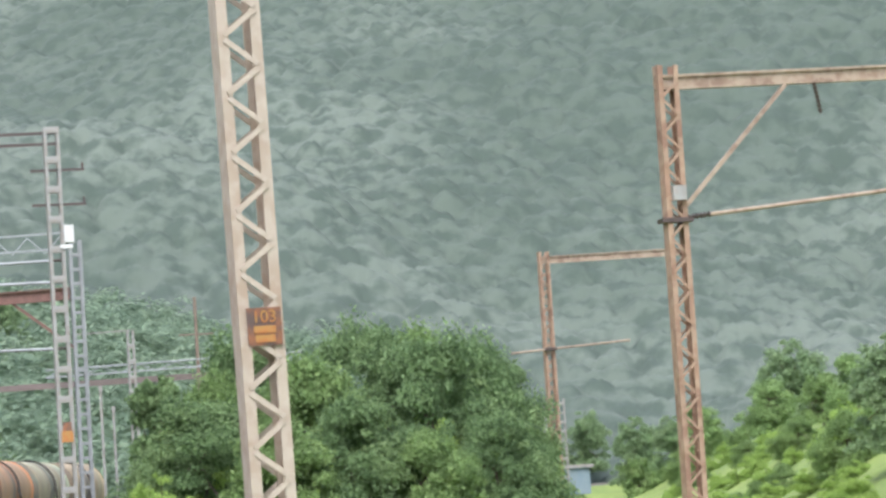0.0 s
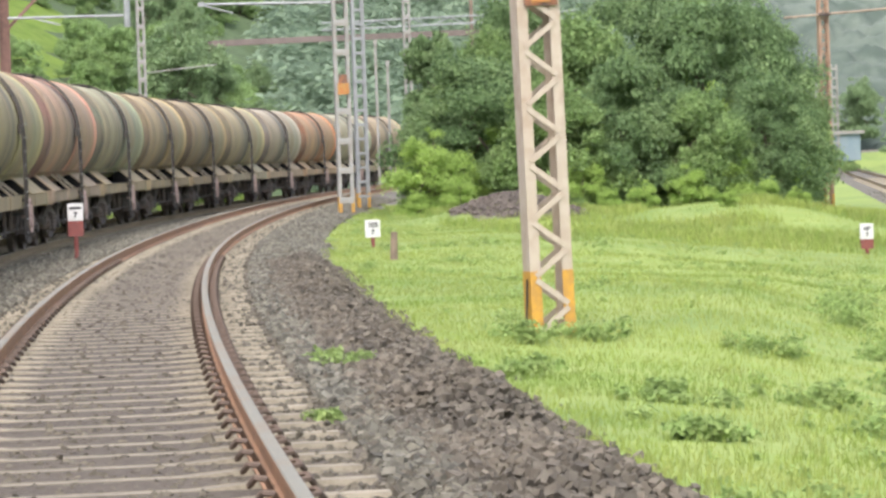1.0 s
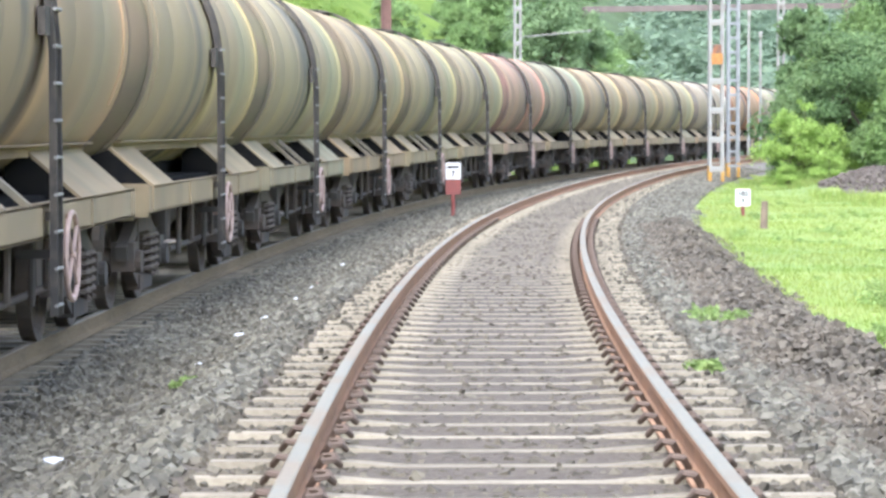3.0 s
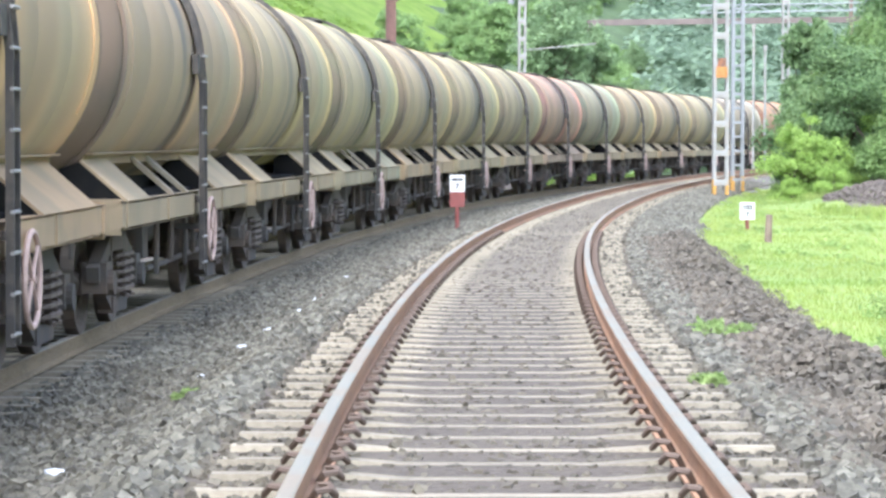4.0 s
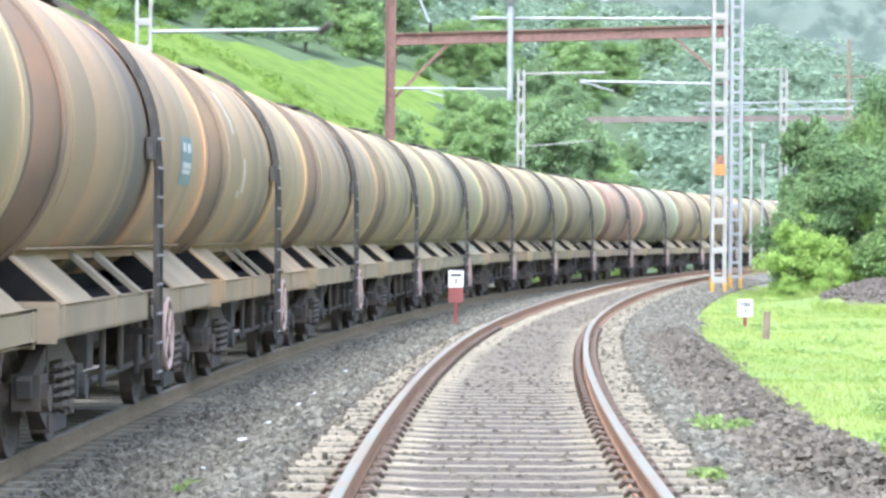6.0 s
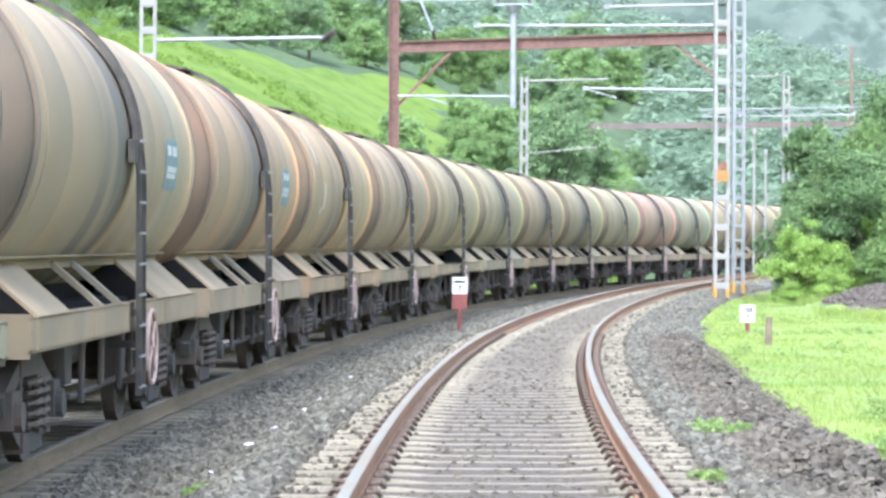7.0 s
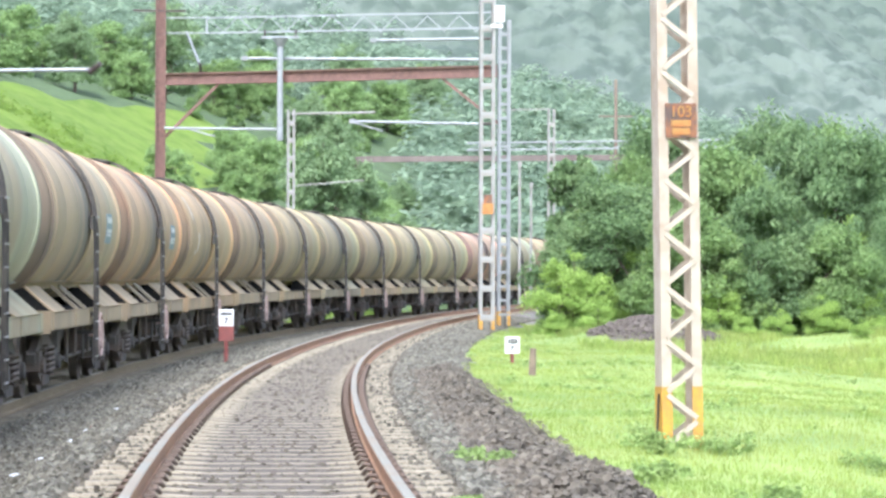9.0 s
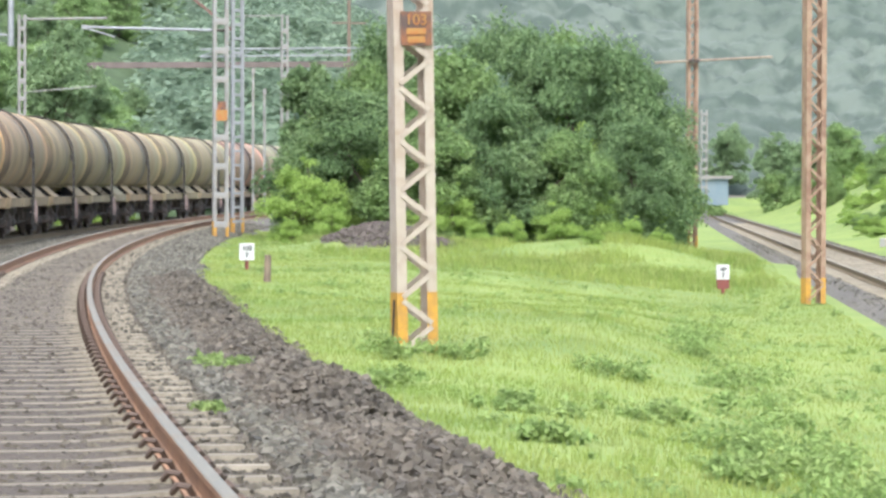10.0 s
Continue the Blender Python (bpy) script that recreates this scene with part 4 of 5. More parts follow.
fitting("end_post", truss, M_silver, lambda bm: bar(bm, between(0.135, 10.36), between(0.135, 10.99), 0.07))
fitting("tie_rod", truss, M_silver, lambda bm: [rod(bm, between(0.01, z), between(0.135, z), 0.025, 6) for z in (10.39, 10.94)])
for u0, z0, z1, r in ((0.24, 9.47, 9.4, 0.055), (0.615, 10.1, 10.15, 0.05), (0.555, 7.2, 7.1, 0.05)):
    tube = empty("bracket_tube", Matrix.Translation(between(u0, z0)), label="galvanised cantilever tube of the overhead line", category="bracket tube", group="cantilever tubes")
    fitting("tube", tube, M_silver, lambda bm: rod(bm, between(u0, z0), between(0.93, z1), r, 8))
    fitting("insulator", tube, M_insul, lambda bm: insulator(bm, between(0.93, z1), between(0.968, z1), 0.08))
    fitting("end_clamp", tube, M_dull, lambda bm: box(bm, between(u0 + 0.006, z0), (0.22, 0.16, 0.16)))
drop = empty("drop_post", Matrix.Translation(between(0.35, 8.5)), label="galvanised drop post hung on the red portal beam", category="drop post")
fitting("post", drop, M_silver, lambda bm: rod(bm, between(0.35, 6.5) - Vector((0, 0.3, 0)), between(0.35, 10.05) - Vector((0, 0.3, 0)), 0.11, 12))
fitting("head", drop, M_silver, lambda bm: (bar(bm, between(0.295, 10.2) - Vector((0, 0.3, 0)), between(0.405, 10.2) - Vector((0, 0.3, 0)), 0.09), rod(bm, between(0.35, 9.85) - Vector((0, 0.3, 0)), between(0.35, 10.17) - Vector((0, 0.3, 0)), 0.11, 12, 0.3)))
fitting("clamp", drop, M_rust_paint, lambda bm: bar(bm, between(0.35, 8.82) - Vector((0, 0.36, 0)), between(0.35, 8.82), 0.26, 0.3))
fitting("arm_tube", drop, M_silver, lambda bm: rod(bm, between(0.012, 6.95) - Vector((0, 0.3, 0)), between(0.34, 6.9) - Vector((0, 0.3, 0)), 0.045, 8))
fitting("steady_arm", drop, M_silver, lambda bm: rod(bm, between(0.08, 6.93) - Vector((0, 0.3, 0)), between(0.16, 6.65) - Vector((0, 0.3, 0)), 0.03, 6))
fitting("steady_arm", drop, M_silver, lambda bm: rod(bm, between(0.56, 7.17), between(0.65, 6.85), 0.03, 6))
for u in (0.305, 0.395):
    fitting("insulator", drop, M_insul, lambda bm: insulator(bm, between(u, 10.23) - Vector((0, 0.3, 0)), between(u, 10.47) - Vector((0, 0.3, 0)), 0.06))
hang = empty("hanger_strut", Matrix.Translation(between(0.11, 9)), label="galvanised strut with a brown insulator on the portal beam", category="strut")
fitting("strut", hang, M_silver, lambda bm: rod(bm, between(0.075, 10.45), between(0.115, 9.25), 0.05, 8))
fitting("insulator", hang, M_insul, lambda bm: insulator(bm, between(0.115, 9.3), between(0.12, 8.9), 0.09))

# masts farther along on the embankment side
for name, at, top, w in (("embankment_mast", (3.05, 135.0), 9.45, 0.36), ("slope_mast", (-9.25, 87.0), 12.8, 0.50)):
    z = ground_z(*at)
    m = batten_mast(name, (at[0], at[1], z), 6, w, 0.3, top - z, 0.8, M_grey_paint, "pale grey battened mast on the green embankment", foot=None)
    if name == "embankment_mast":
        fitting("arm_tube", m, M_grey_paint, lambda bm: rod(bm, (3.05, 135, 9.25), (6.95, 135, 9.35), 0.05, 8))
        fitting("arm_tube", m, M_grey_paint, lambda bm: rod(bm, (3.15, 135, 5.9), (6.45, 135, 6.2), 0.03, 6))
    else:
        fitting("stay", m, M_grey_paint, lambda bm: bar(bm, (-9.05, 87, 9.1), (-7.55, 87, 11.3), 0.10))
        fitting("arm_tube", m, M_silver, lambda bm: rod(bm, (-9.1, 87, 7.63), (-4.0, 87, 7.73), 0.06, 8))
        fitting("insulator", m, M_insul, lambda bm: insulator(bm, (-4.03, 87, 7.63), (-3.65, 87, 7.93), 0.14))

# the farther portal, poles and posts
# brown paint paled and greyed: distance haze put into its colour
M_portal_haze = mat("brown portal paint greyed for haze", (0.17, 0.135, 0.12), 0.8, 0.1, (0.12, 0.095, 0.085), 1.2, 0.6)
far_p = empty("far_portal", Matrix.Translation((20, 200, 8)), label="distant red portal with a pale truss above it", category="portal")
fitting("girder", far_p, M_portal_haze, lambda bm: bar(bm, (9.0, 200, 9.95), (34.0, 200, 10.3), 0.4))
fitting("post", far_p, M_portal_haze, lambda bm: bar(bm, (9.0, 200, 2.0), (9.0, 200, 10.1), 0.3))
fitting("post", far_p, M_portal_haze, lambda bm: bar(bm, (34.0, 200, 0.0), (34.0, 200, 10.4), 0.35))
fitting("chord", far_p, M_silver, lambda bm: [rod(bm, (16.5, 199.6, z), (34.0, 199.6, z + 0.35), 0.06, 6) for z in (10.6, 11.1)])
for k in range(14):
    fitting("web_bar", far_p, M_silver, lambda bm: rod(bm, (16.5 + k * 1.25, 199.6, 10.6 + 0.5 * (k % 2) + k * 0.02), (17.75 + k * 1.25, 199.6, 11.1 - 0.5 * (k % 2) + k * 0.02), 0.035, 5))
far_b = batten_mast("far_mast", (19.05, 170.0, 0.5), 5, 0.42, 0.3, 11.2, 0.9, M_grey_paint, "distant pale battened mast", foot=None)
fitting("arm_tube", far_b, M_grey_paint, lambda bm: bar(bm, (15.9, 170, 11.6), (19.05, 170, 11.7), 0.07))
wood = mast_base("timber_pole", (29.5, 220.0, 0.5), 0, "distant dark timber pole with a cross arm", "pole")
fitting("post", wood, M_wood, lambda bm: rod(bm, (29.5, 220, 0), (29.5, 220, 17.0), 0.18, 8, 0.12))
fitting("cross_arm", wood, M_wood, lambda bm: bar(bm, (28.2, 220, 14.2), (30.8, 220, 14.2), 0.12))
for x, y, t in ((15.2, 150.0, 7.6), (16.0, 152.0, 6.6)):
    p = mast_base("lamp_post", (x, y, 0.2), 0, "slim pale steel post beside the far curve", "post")
    tagged(p, group="slim posts")
    fitting("post", p, M_grey_paint, lambda bm: (rod(bm, (x, y, 0.0), (x, y, t), 0.07, 8), box(bm, (x, y - 0.05, t), (0.18, 0.12, 0.3))))
for x, y, t, w in ((61.0, 240.0, 9.3, 0.35), (65.0, 250.0, 9.6, 0.6)):
    p = batten_mast("distant_mast", (x, y, -0.9), 5, w, 0.3, t, 0.8, M_grey_paint, "distant pale mast beside the meadow track", foot=None)
    fitting("arm", p, M_grey_paint, lambda bm: bar(bm, (x - 2.0, y, t - 1.3), (x + 0.2, y, t - 1.2), 0.08))


# ---- boards beside the tracks ----
def board(name, at, w, h, red, post, label, rows):
    b = empty(name, pose(*at), label=label, category="marker board")
    bm = bmesh.new()
    box(bm, (0, 0, post + red + h / 2), (w, 0.06, h))
    bmesh.ops.bevel(bm, geom=bm.edges[:], offset=0.008, segments=1, affect="EDGES")
    part("face", bm, M_white, b, "white painted face")
    if red:
        bm = bmesh.new()
        box(bm, (0, 0, post + red / 2), (w * 0.98, 0.058, red))
        part("lower_panel", bm, M_red, b, "dull red lower panel")
    if post:
        bm = bmesh.new()
        rod(bm, (0, 0, -0.15), (0, 0, post), 0.045, 8)
        part("post", bm, M_red, b)
    for text, size, z in rows:
        if text:
            cu = bpy.data.curves.new("numeral", "FONT")
            cu.body, cu.size, cu.align_x, cu.align_y, cu.extrude, cu.offset = text, size, "CENTER", "CENTER", 0.003, 0.006
            tmp = bpy.data.objects.new("tmp", cu)
            me = bpy.data.meshes.new_from_object(tmp)
            bpy.data.objects.remove(tmp)
            me.materials.append(M_black)
            ob = new("numeral", me)
            ob.parent, ob.matrix_local = b, pose(0, -0.034, post + red + z, 90)
        else:
            bm = bmesh.new()
            box(bm, (0, 0, 0), (size, 0.006, 0.05))
            ob = part("lettering_bar", bm, M_black, b)
            ob.matrix_local = pose(0, -0.032, post + red + z)


board("track_marker", (0.10, 63.0, -0.28), 0.33, 0.37, 0.32, 0.38, "white marker board over a red panel between the tracks", [("", 0.24, 0.27), ("7", 0.16, 0.12)])
board("kilometre_stone", (6.45, 64.0, -0.25), 0.33, 0.38, 0, 0.06, "small white kilometre board standing in bright grass", [("103", 0.15, 0.27), ("7", 0.15, 0.11)])
board("kilometre_stone", (18.05, 66.5, ground_z(18.05, 66.5)), 0.31, 0.36, 0.22, 0.12, "white kilometre board with red foot in the meadow", [("103", 0.12, 0.24), ("7", 0.14, 0.1)])
stub = empty("stub_post", pose(5.98, 55.2, -0.3), label="short weathered timber stub in the grass", category="stub post")
bm = bmesh.new()
rod(bm, (0, 0, -0.1), (0.02, 0, 0.42), 0.075, 10, 0.065)
part("post", bm, M_wood, stub)

# a pale shed far along the meadow track
shed = empty("shed", pose(72.0, 282.0, 0.2), label="distant shed with a pale blue wall and light roof", category="shed")
bm = bmesh.new()
box(bm, (0, 0, 1.3), (6.5, 4, 2.6))
part("wall", bm, mat("pale blue wall", (0.16, 0.22, 0.25), 0.8, 0, (0.2, 0.25, 0.26), 1, 0.6), shed)
bm = bmesh.new()
box(bm, (0, 0, 2.75), (7.2, 4.6, 0.3))
part("roof", bm, M_grey_paint, shed)

# a whitewashed block with a length of dark scrap beside the meadow track
block = empty("trackside_block", pose(40.2, 121.5, ground_z(40.2, 121.5), 0, 0, -20), label="whitewashed concrete block beside the meadow track", category="block")
bm = bmesh.new()
box(bm, (0, 0, 0.15), (1.0, 0.45, 0.4))
bmesh.ops.bevel(bm, geom=bm.edges[:], offset=0.03, segments=1, affect="EDGES")
part("body", bm, M_grey_paint, block)
scrap = empty("scrap_pile", pose(41.6, 121.8, ground_z(41.6, 121.8), 0, 0, -12), label="dark rusted scrap lying in the grass", category="scrap")
for k in range(3):
    bm = bmesh.new()
    box(bm, (0.1 * k, 0.25 * k, 0.12 + 0.1 * (k % 2)), (1.5 - 0.3 * k, 0.18, 0.2))
    part("scrap_bar", bm, M_rail_old, scrap)


# ---- plants ----
def leaf_cloud(rng, centres, radii, n, size, up=0.35, shell=0.5, slim=0.5):
    """Many small folded leaves on the shells of clumps."""
    centres, radii = np.array(centres, float), np.array(radii, float)
    w = radii ** 2
    k = rng.choice(len(radii), n, p=w / w.sum())
    d = rng.normal(size=(n, 3))
    d[:, 2] = np.abs(d[:, 2]) * 0.9 - 0.35 * rng.random(n)
    d /= np.linalg.norm(d, axis=1)[:, None]
    r = radii[k] * (shell + (1.08 - shell) * rng.random(n))
    form = rng.uniform((0.65, 0.65, 0.65), (1.35, 1.35, 1.1), (len(radii), 3))
    p = centres[k] + d * r[:, None] * form[k] + rng.normal(size=(n, 3)) * radii[k][:, None] * 0.10
    p[:, 2] -= 0.35 * radii[k] * rng.random(n) ** 3
    nrm = d + rng.normal(size=(n, 3)) * 0.75
    nrm[:, 2] += up
    nrm /= np.linalg.norm(nrm, axis=1)[:, None]
    a = np.cross(nrm, rng.normal(size=(n, 3)))
    a /= np.linalg.norm(a, axis=1)[:, None]
    b = np.cross(nrm, a)
    s = size * (0.6 + 0.8 * rng.random(n))[:, None]
    droop = nrm * s * 0.25
    v = np.stack([p - a * s, p + b * s * slim, p + a * s - droop, p - b * s * slim], 1).reshape(-1, 3)
    f = np.arange(4 * n).reshape(n, 4)
    return v.tolist(), f.tolist()


def clumps(rng, w, d, h, n, r0, r1, low=0.25):
    """Clump centres filling an uneven crown of width w, depth d, height h."""
    c, r = [], []
    while len(c) < n:
        x, y, z = rng.uniform(-1, 1), rng.uniform(-1, 1), rng.uniform(0, 1)
        if (x * x + y * y) ** 0.5 < (1 - max(0, (z - low) / (1 - low)) ** 1.8) ** 0.5 * rng.uniform(0.75, 1.05):
            c.append((x * w / 2, y * d / 2, z * h))
            r.append(r0 + (r1 - r0) * rng.random() ** 1.7)
    return c, r


def plant(name, label, category, seed, w, d, h, base, n_clump, r0, r1, n_leaf, size, material, trunk=0.16, low=0.3):
    rng = np.random.default_rng(seed)
    ob = empty(name, Matrix(), label=label, category=category)
    c, r = clumps(rng, w, d, h - base, n_clump, r0, r1, low)
    c = [(x, y, z + base) for x, y, z in c]
    bm = bmesh.new()
    x = y = 0.0
    pts = [(0, 0, -0.5)]
    for i in range(1, 5):
        x, y = x + rng.uniform(-0.15, 0.15), y + rng.uniform(-0.15, 0.15)
        pts.append((x, y, h * 0.17 * i))
    for i, (p, q) in enumerate(zip(pts, pts[1:])):
        rod(bm, p, q, trunk * (1 - 0.18 * i), 8, trunk * (1 - 0.18 * (i + 1)))
    part("trunk", bm, M_bark, ob, smooth=True)
    bm = bmesh.new()
    for k in rng.choice(len(c), min(14, len(c)), replace=False):
        p = pts[int(rng.integers(1, 5))]
        mid = tuple((a + b) / 2 + rng.uniform(-0.2, 0.2) for a, b in zip(p, c[k]))
        rod(bm, p, mid, trunk * 0.35, 6, trunk * 0.22)
        rod(bm, mid, c[k], trunk * 0.22, 5, trunk * 0.08)
    part("branching", bm, M_bark, ob)
    part("crown", leaf_cloud(rng, c, r, n_leaf, size), material, ob)
    return ob


def put(ob, x, y, scale=1.0, rz=0.0, dz=-0.1, first=False, tall=1.0):
    m = Matrix.Translation((x, y, ground_z(x, y) + dz)) @ Matrix.Rotation(rz, 4, "Z") @ Matrix.Diagonal((scale, scale, scale * tall * (0.92 + 0.16 * random.random()), 1))
    if first:
        ob.matrix_world = m
        return ob
    return copy_thing(ob, m)


random.seed(3)
# the thicket between the tracks
bush_dark = plant("bush", "dense dark green broad-leaved bush in the thicket", "bush", 11, 5.8, 5.0, 5.6, 0.2, 110, 0.2, 1.1, 40000, 0.08, M_leaf_dark)
bush_mid = plant("bush", "mid green leafy bush in the thicket", "bush", 12, 5.4, 5.0, 5.2, 0.2, 105, 0.2, 1.05, 38000, 0.082, M_leaf_mid)
bush_light = plant("climber_bush", "bush smothered in bright yellow-green climber", "bush", 13, 3.4, 3.4, 4.0, 0.1, 80, 0.16, 0.75, 22000, 0.064, M_leaf_light)
tree_slim = plant("slim_tree", "slim dark conical tree rising from the thicket", "tree", 14, 2.4, 2.4, 7.4, 1.6, 30, 0.4, 0.7, 9000, 0.16, M_leaf_dark, low=0.05)
for ob, spots in (
    (bush_dark, [(13.6, 101, 0.92, 0.3), (18.6, 99, 0.95, 1.7), (22.3, 104, 1.12, 2.9), (24.6, 108, 1.08, 4.1), (20.6, 107, 1.18, 5.2), (16.4, 108, 1.2, 0.9), (26.4, 113, 1.12, 2.2), (23.6, 99.5, 0.78, 2.2)]),
    (bush_mid, [(16.0, 98, 0.85, 0.1), (17.8, 104, 1.22, 2.5), (14.8, 106, 1.0, 4.4), (20.8, 97.5, 0.85, 1.2), (23.0, 110, 1.3, 3.3), (27.6, 117, 1.1, 0.3)]),
    (bush_light, [(11.7, 98.0, 0.72, 0.0), (12.1, 101.0, 0.95, 2.0), (12.4, 95.8, 0.45, 1.1), (11.0, 95.5, 0.3, 2.1), (13.0, 98.6, 0.6, 3.4), (20.0, 95.6, 0.55, 3.0), (18.2, 94.5, 0.4, 4.0), (16.5, 91, 0.33, 2.2), (14.2, 90, 0.28, 0.4), (21.5, 91, 0.3, 5.0), (23.5, 95, 0.36, 1.0), (19.6, 88, 0.24, 3.3), (16.6, 96.6, 0.7, 1.0), (21.8, 97.0, 0.66, 2.0), (18.6, 100.5, 1.08, 3.0), (24.4, 103, 0.95, 0.7), (15.0, 103.5, 1.0, 5.0), (22.0, 103.0, 1.2, 4.4)]),
    (tree_slim, [(13.2, 108, 0.86, 0.4)]),
):
    for k, (x, y, sc, rz) in enumerate(spots):
        put(ob, x, y, sc, rz, first=k == 0, tall=1.2 if ob is tree_slim else 1.3 if y > 102 else 1.05)

# trees on the embankment and on the bank beyond the meadow track
tree_a = plant("tree", "fresh green broad-crowned tree on the bank", "tree", 21, 6.5, 6.5, 8.0, 1.4, 100, 0.3, 1.2, 13000, 0.15, M_leaf_fresh, 0.2)
tree_b = plant("tree", "tall dark green tree on the wooded bank", "tree", 22, 6.0, 6.0, 9.5, 1.8, 100, 0.3, 1.3, 13000, 0.15, M_leaf_bank, 0.22)
tree_c = plant("tree", "leafy mid green tree on the bank", "tree", 23, 7.0, 6.5, 7.0, 0.8, 100, 0.3, 1.2, 13000, 0.15, M_leaf_mid, 0.2)
rnd = random.Random(9)
used = set()


def wood_at(e, s, sc):
    """A tree on the bank, no taller than the wood's own outline, which falls away where the bank ends."""
    kind = rnd.choice((tree_a, tree_a, tree_b, tree_c))
    p = arc(e, s)
    a = p.x / p.y
    if a > 0.071:
        return
    top = lerp(a, [(-0.02, 0.066), (0.036, 0.064), (0.05, 0.050), (0.071, 0.022)]) * p.y + 1.3
    if e > -39:
        sc = min(sc, (top - ground_z(p.x, p.y) + 1.1 * sc) / 8.6)
    if sc < 0.3:
        return
    put(kind, p.x, p.y, sc, rnd.uniform(0, 6.2), -1.1 * sc, first=kind.name not in used)
    used.add(kind.name)


for s in range(106, 330, 6):
    for e in (-12.5, -17, -22, -28, -36):
        p = arc(e, s)
        if p.x / p.y > -0.010 and rnd.random() < 0.95:
            wood_at(e + rnd.uniform(-1.5, 1.5), s + rnd.uniform(-2, 2), rnd.uniform(0.75, 1.05) * (0.62 if e > -14 else 1))
for s in range(46, 300, 7):
    for e in (-41, -46.5):
        if rnd.random() < 0.85:
            wood_at(e + rnd.uniform(-2.5, 2.5), s + rnd.uniform(-2.5, 2.5), rnd.uniform(0.75, 1.25))
for x, y, sc in ((-2.6, 110, 0.8), (-1.4, 108.5, 0.55), (-3.6, 112, 0.7), (-0.6, 111, 0.7), (-5.2, 116, 0.8)):
    put(bush_mid, x, y, sc, x * 2, -0.3)
for x, y in ((12.0, 189), (14.0, 194), (10.0, 182)):
    put(tree_b, x, y, 0.55, x, -0.3)
for k in range(22):
    put(rnd.choice((tree_a, tree_b, tree_c)), 38 + 6.5 * k + rnd.uniform(-2, 2), 296 + rnd.uniform(-12, 18), rnd.uniform(1.2, 1.7) * (0.45 if k < 3 else 1), k, -3.0)
for u, s, sc in ((9, 12, 0.7), (12, 18, 0.9), (8, 24, 0.6), (11, 30, 0.85), (14, 26, 1.0), (8.5, 38, 0.65), (12, 42, 0.95), (9, 52, 0.7), (13, 56, 1.0), (9, 68, 0.8), (17, 48, 1.1), (19, 66, 1.1), (7.5, 84, 0.45), (13, 80, 0.9), (17, 95, 1.0), (10, 104, 0.6), (12, 125, 0.8), (17, 130, 1.0), (26, 80, 1.2), (8, 140, 0.6), (13, 150, 0.9), (30, 50, 1.2), (22, 30, 1.2), (8, 165, 0.7), (-12, 150, 0.9), (-18, 160, 1.1), (-9, 190, 0.8), (9, 195, 0.9), (-16, 185, 1.0), (12, 215, 1.1), (6, 232, 1.0), (-8, 240, 1.1), (20, 180, 1.2), (-3, 262, 1.0), (2, 270, 1.1), (8, 250, 1.0), (14, 262, 1.2), (-14, 225, 1.2), (-22, 210, 1.2), (-20, 250, 1.3), (-30, 240, 1.3), (10, 90, 0.7), (14, 112, 0.95), (20, 118, 1.1), (11, 172, 0.8), (16, 188, 1.1), (22, 140, 1.2), (25, 110, 1.2), (18, 205, 1.2), (9, 212, 0.8)):
    p = third(u, s)
    if 0 < u <= 14 and 60 < s < 205:
        put(rnd.choice((bush_mid, bush_light, bush_light)), p.x, p.y, 0.9 * sc, rnd.uniform(0, 6), -0.5)
    else:
        put(rnd.choice((tree_a, tree_b, tree_c)), p.x, p.y, sc, rnd.uniform(0, 6), -0.3)


for k in range(64):
    p = third(5.0 + 9 * rnd.random(), -2 + 2.9 * k)
    put(rnd.choice((bush_mid, bush_light, bush_light, bush_light)), p.x, p.y, rnd.uniform(0.35, 0.8), k * 1.3, -0.45, tall=0.75)


def upper_woods():
    """Woods too far up the slope to tell tree from tree."""
    rng = np.random.default_rng(66)
    cs, rs = [], []
    for _ in range(2600):
        e, s = -49 - 55 * rng.random(), 40 + 320 * rng.random()
        p = arc(e, s)
        lift = 5 * noise.noise((p.x * 0.12, p.y * 0.12, 5)) + 3
        for _ in range(3):
            cs.append((p.x + rng.normal(), p.y + rng.normal(), ground_z(p.x, p.y) + lift * rng.random()))
            rs.append(0.8 + 1.2 * rng.random())
    n = 0
    while n < 1500:
        e, s = -10 - 42 * rng.random(), 175 + 200 * rng.random()
        p = arc(e, s)
        if p.x / p.y > 0.066:
            n += 1
            for _ in range(3):
                cs.append((p.x + rng.normal(), p.y + rng.normal(), ground_z(p.x, p.y) + 4.5 * rng.random()))
                rs.append(0.6 + 1.1 * rng.random())
    tagged(part("upper_woods", leaf_cloud(rng, cs, rs, 300000, 0.42, up=2.6), M_leaf_with_haze), "green woods high on the slope, haze in the leaf colour", "woods", kind="stuff")


upper_woods()

# ---- wooded hillside behind everything ----
def hill_z(x, y):
    d = math.hypot(x, y)
    w = min(1, max(0, (d - 330) / 120))
    big = 28 * noise.noise((x * 0.005, y * 0.004, 2)) + 12 * noise.noise((x * 0.014, y * 0.011, 4))
    ridge = 10 * abs(noise.noise((x * 0.018 + y * 0.004, y * 0.006, 9)))
    return -3 + (d - 330) * 0.38 * (0.7 + 0.3 * w) + (big + ridge) * w


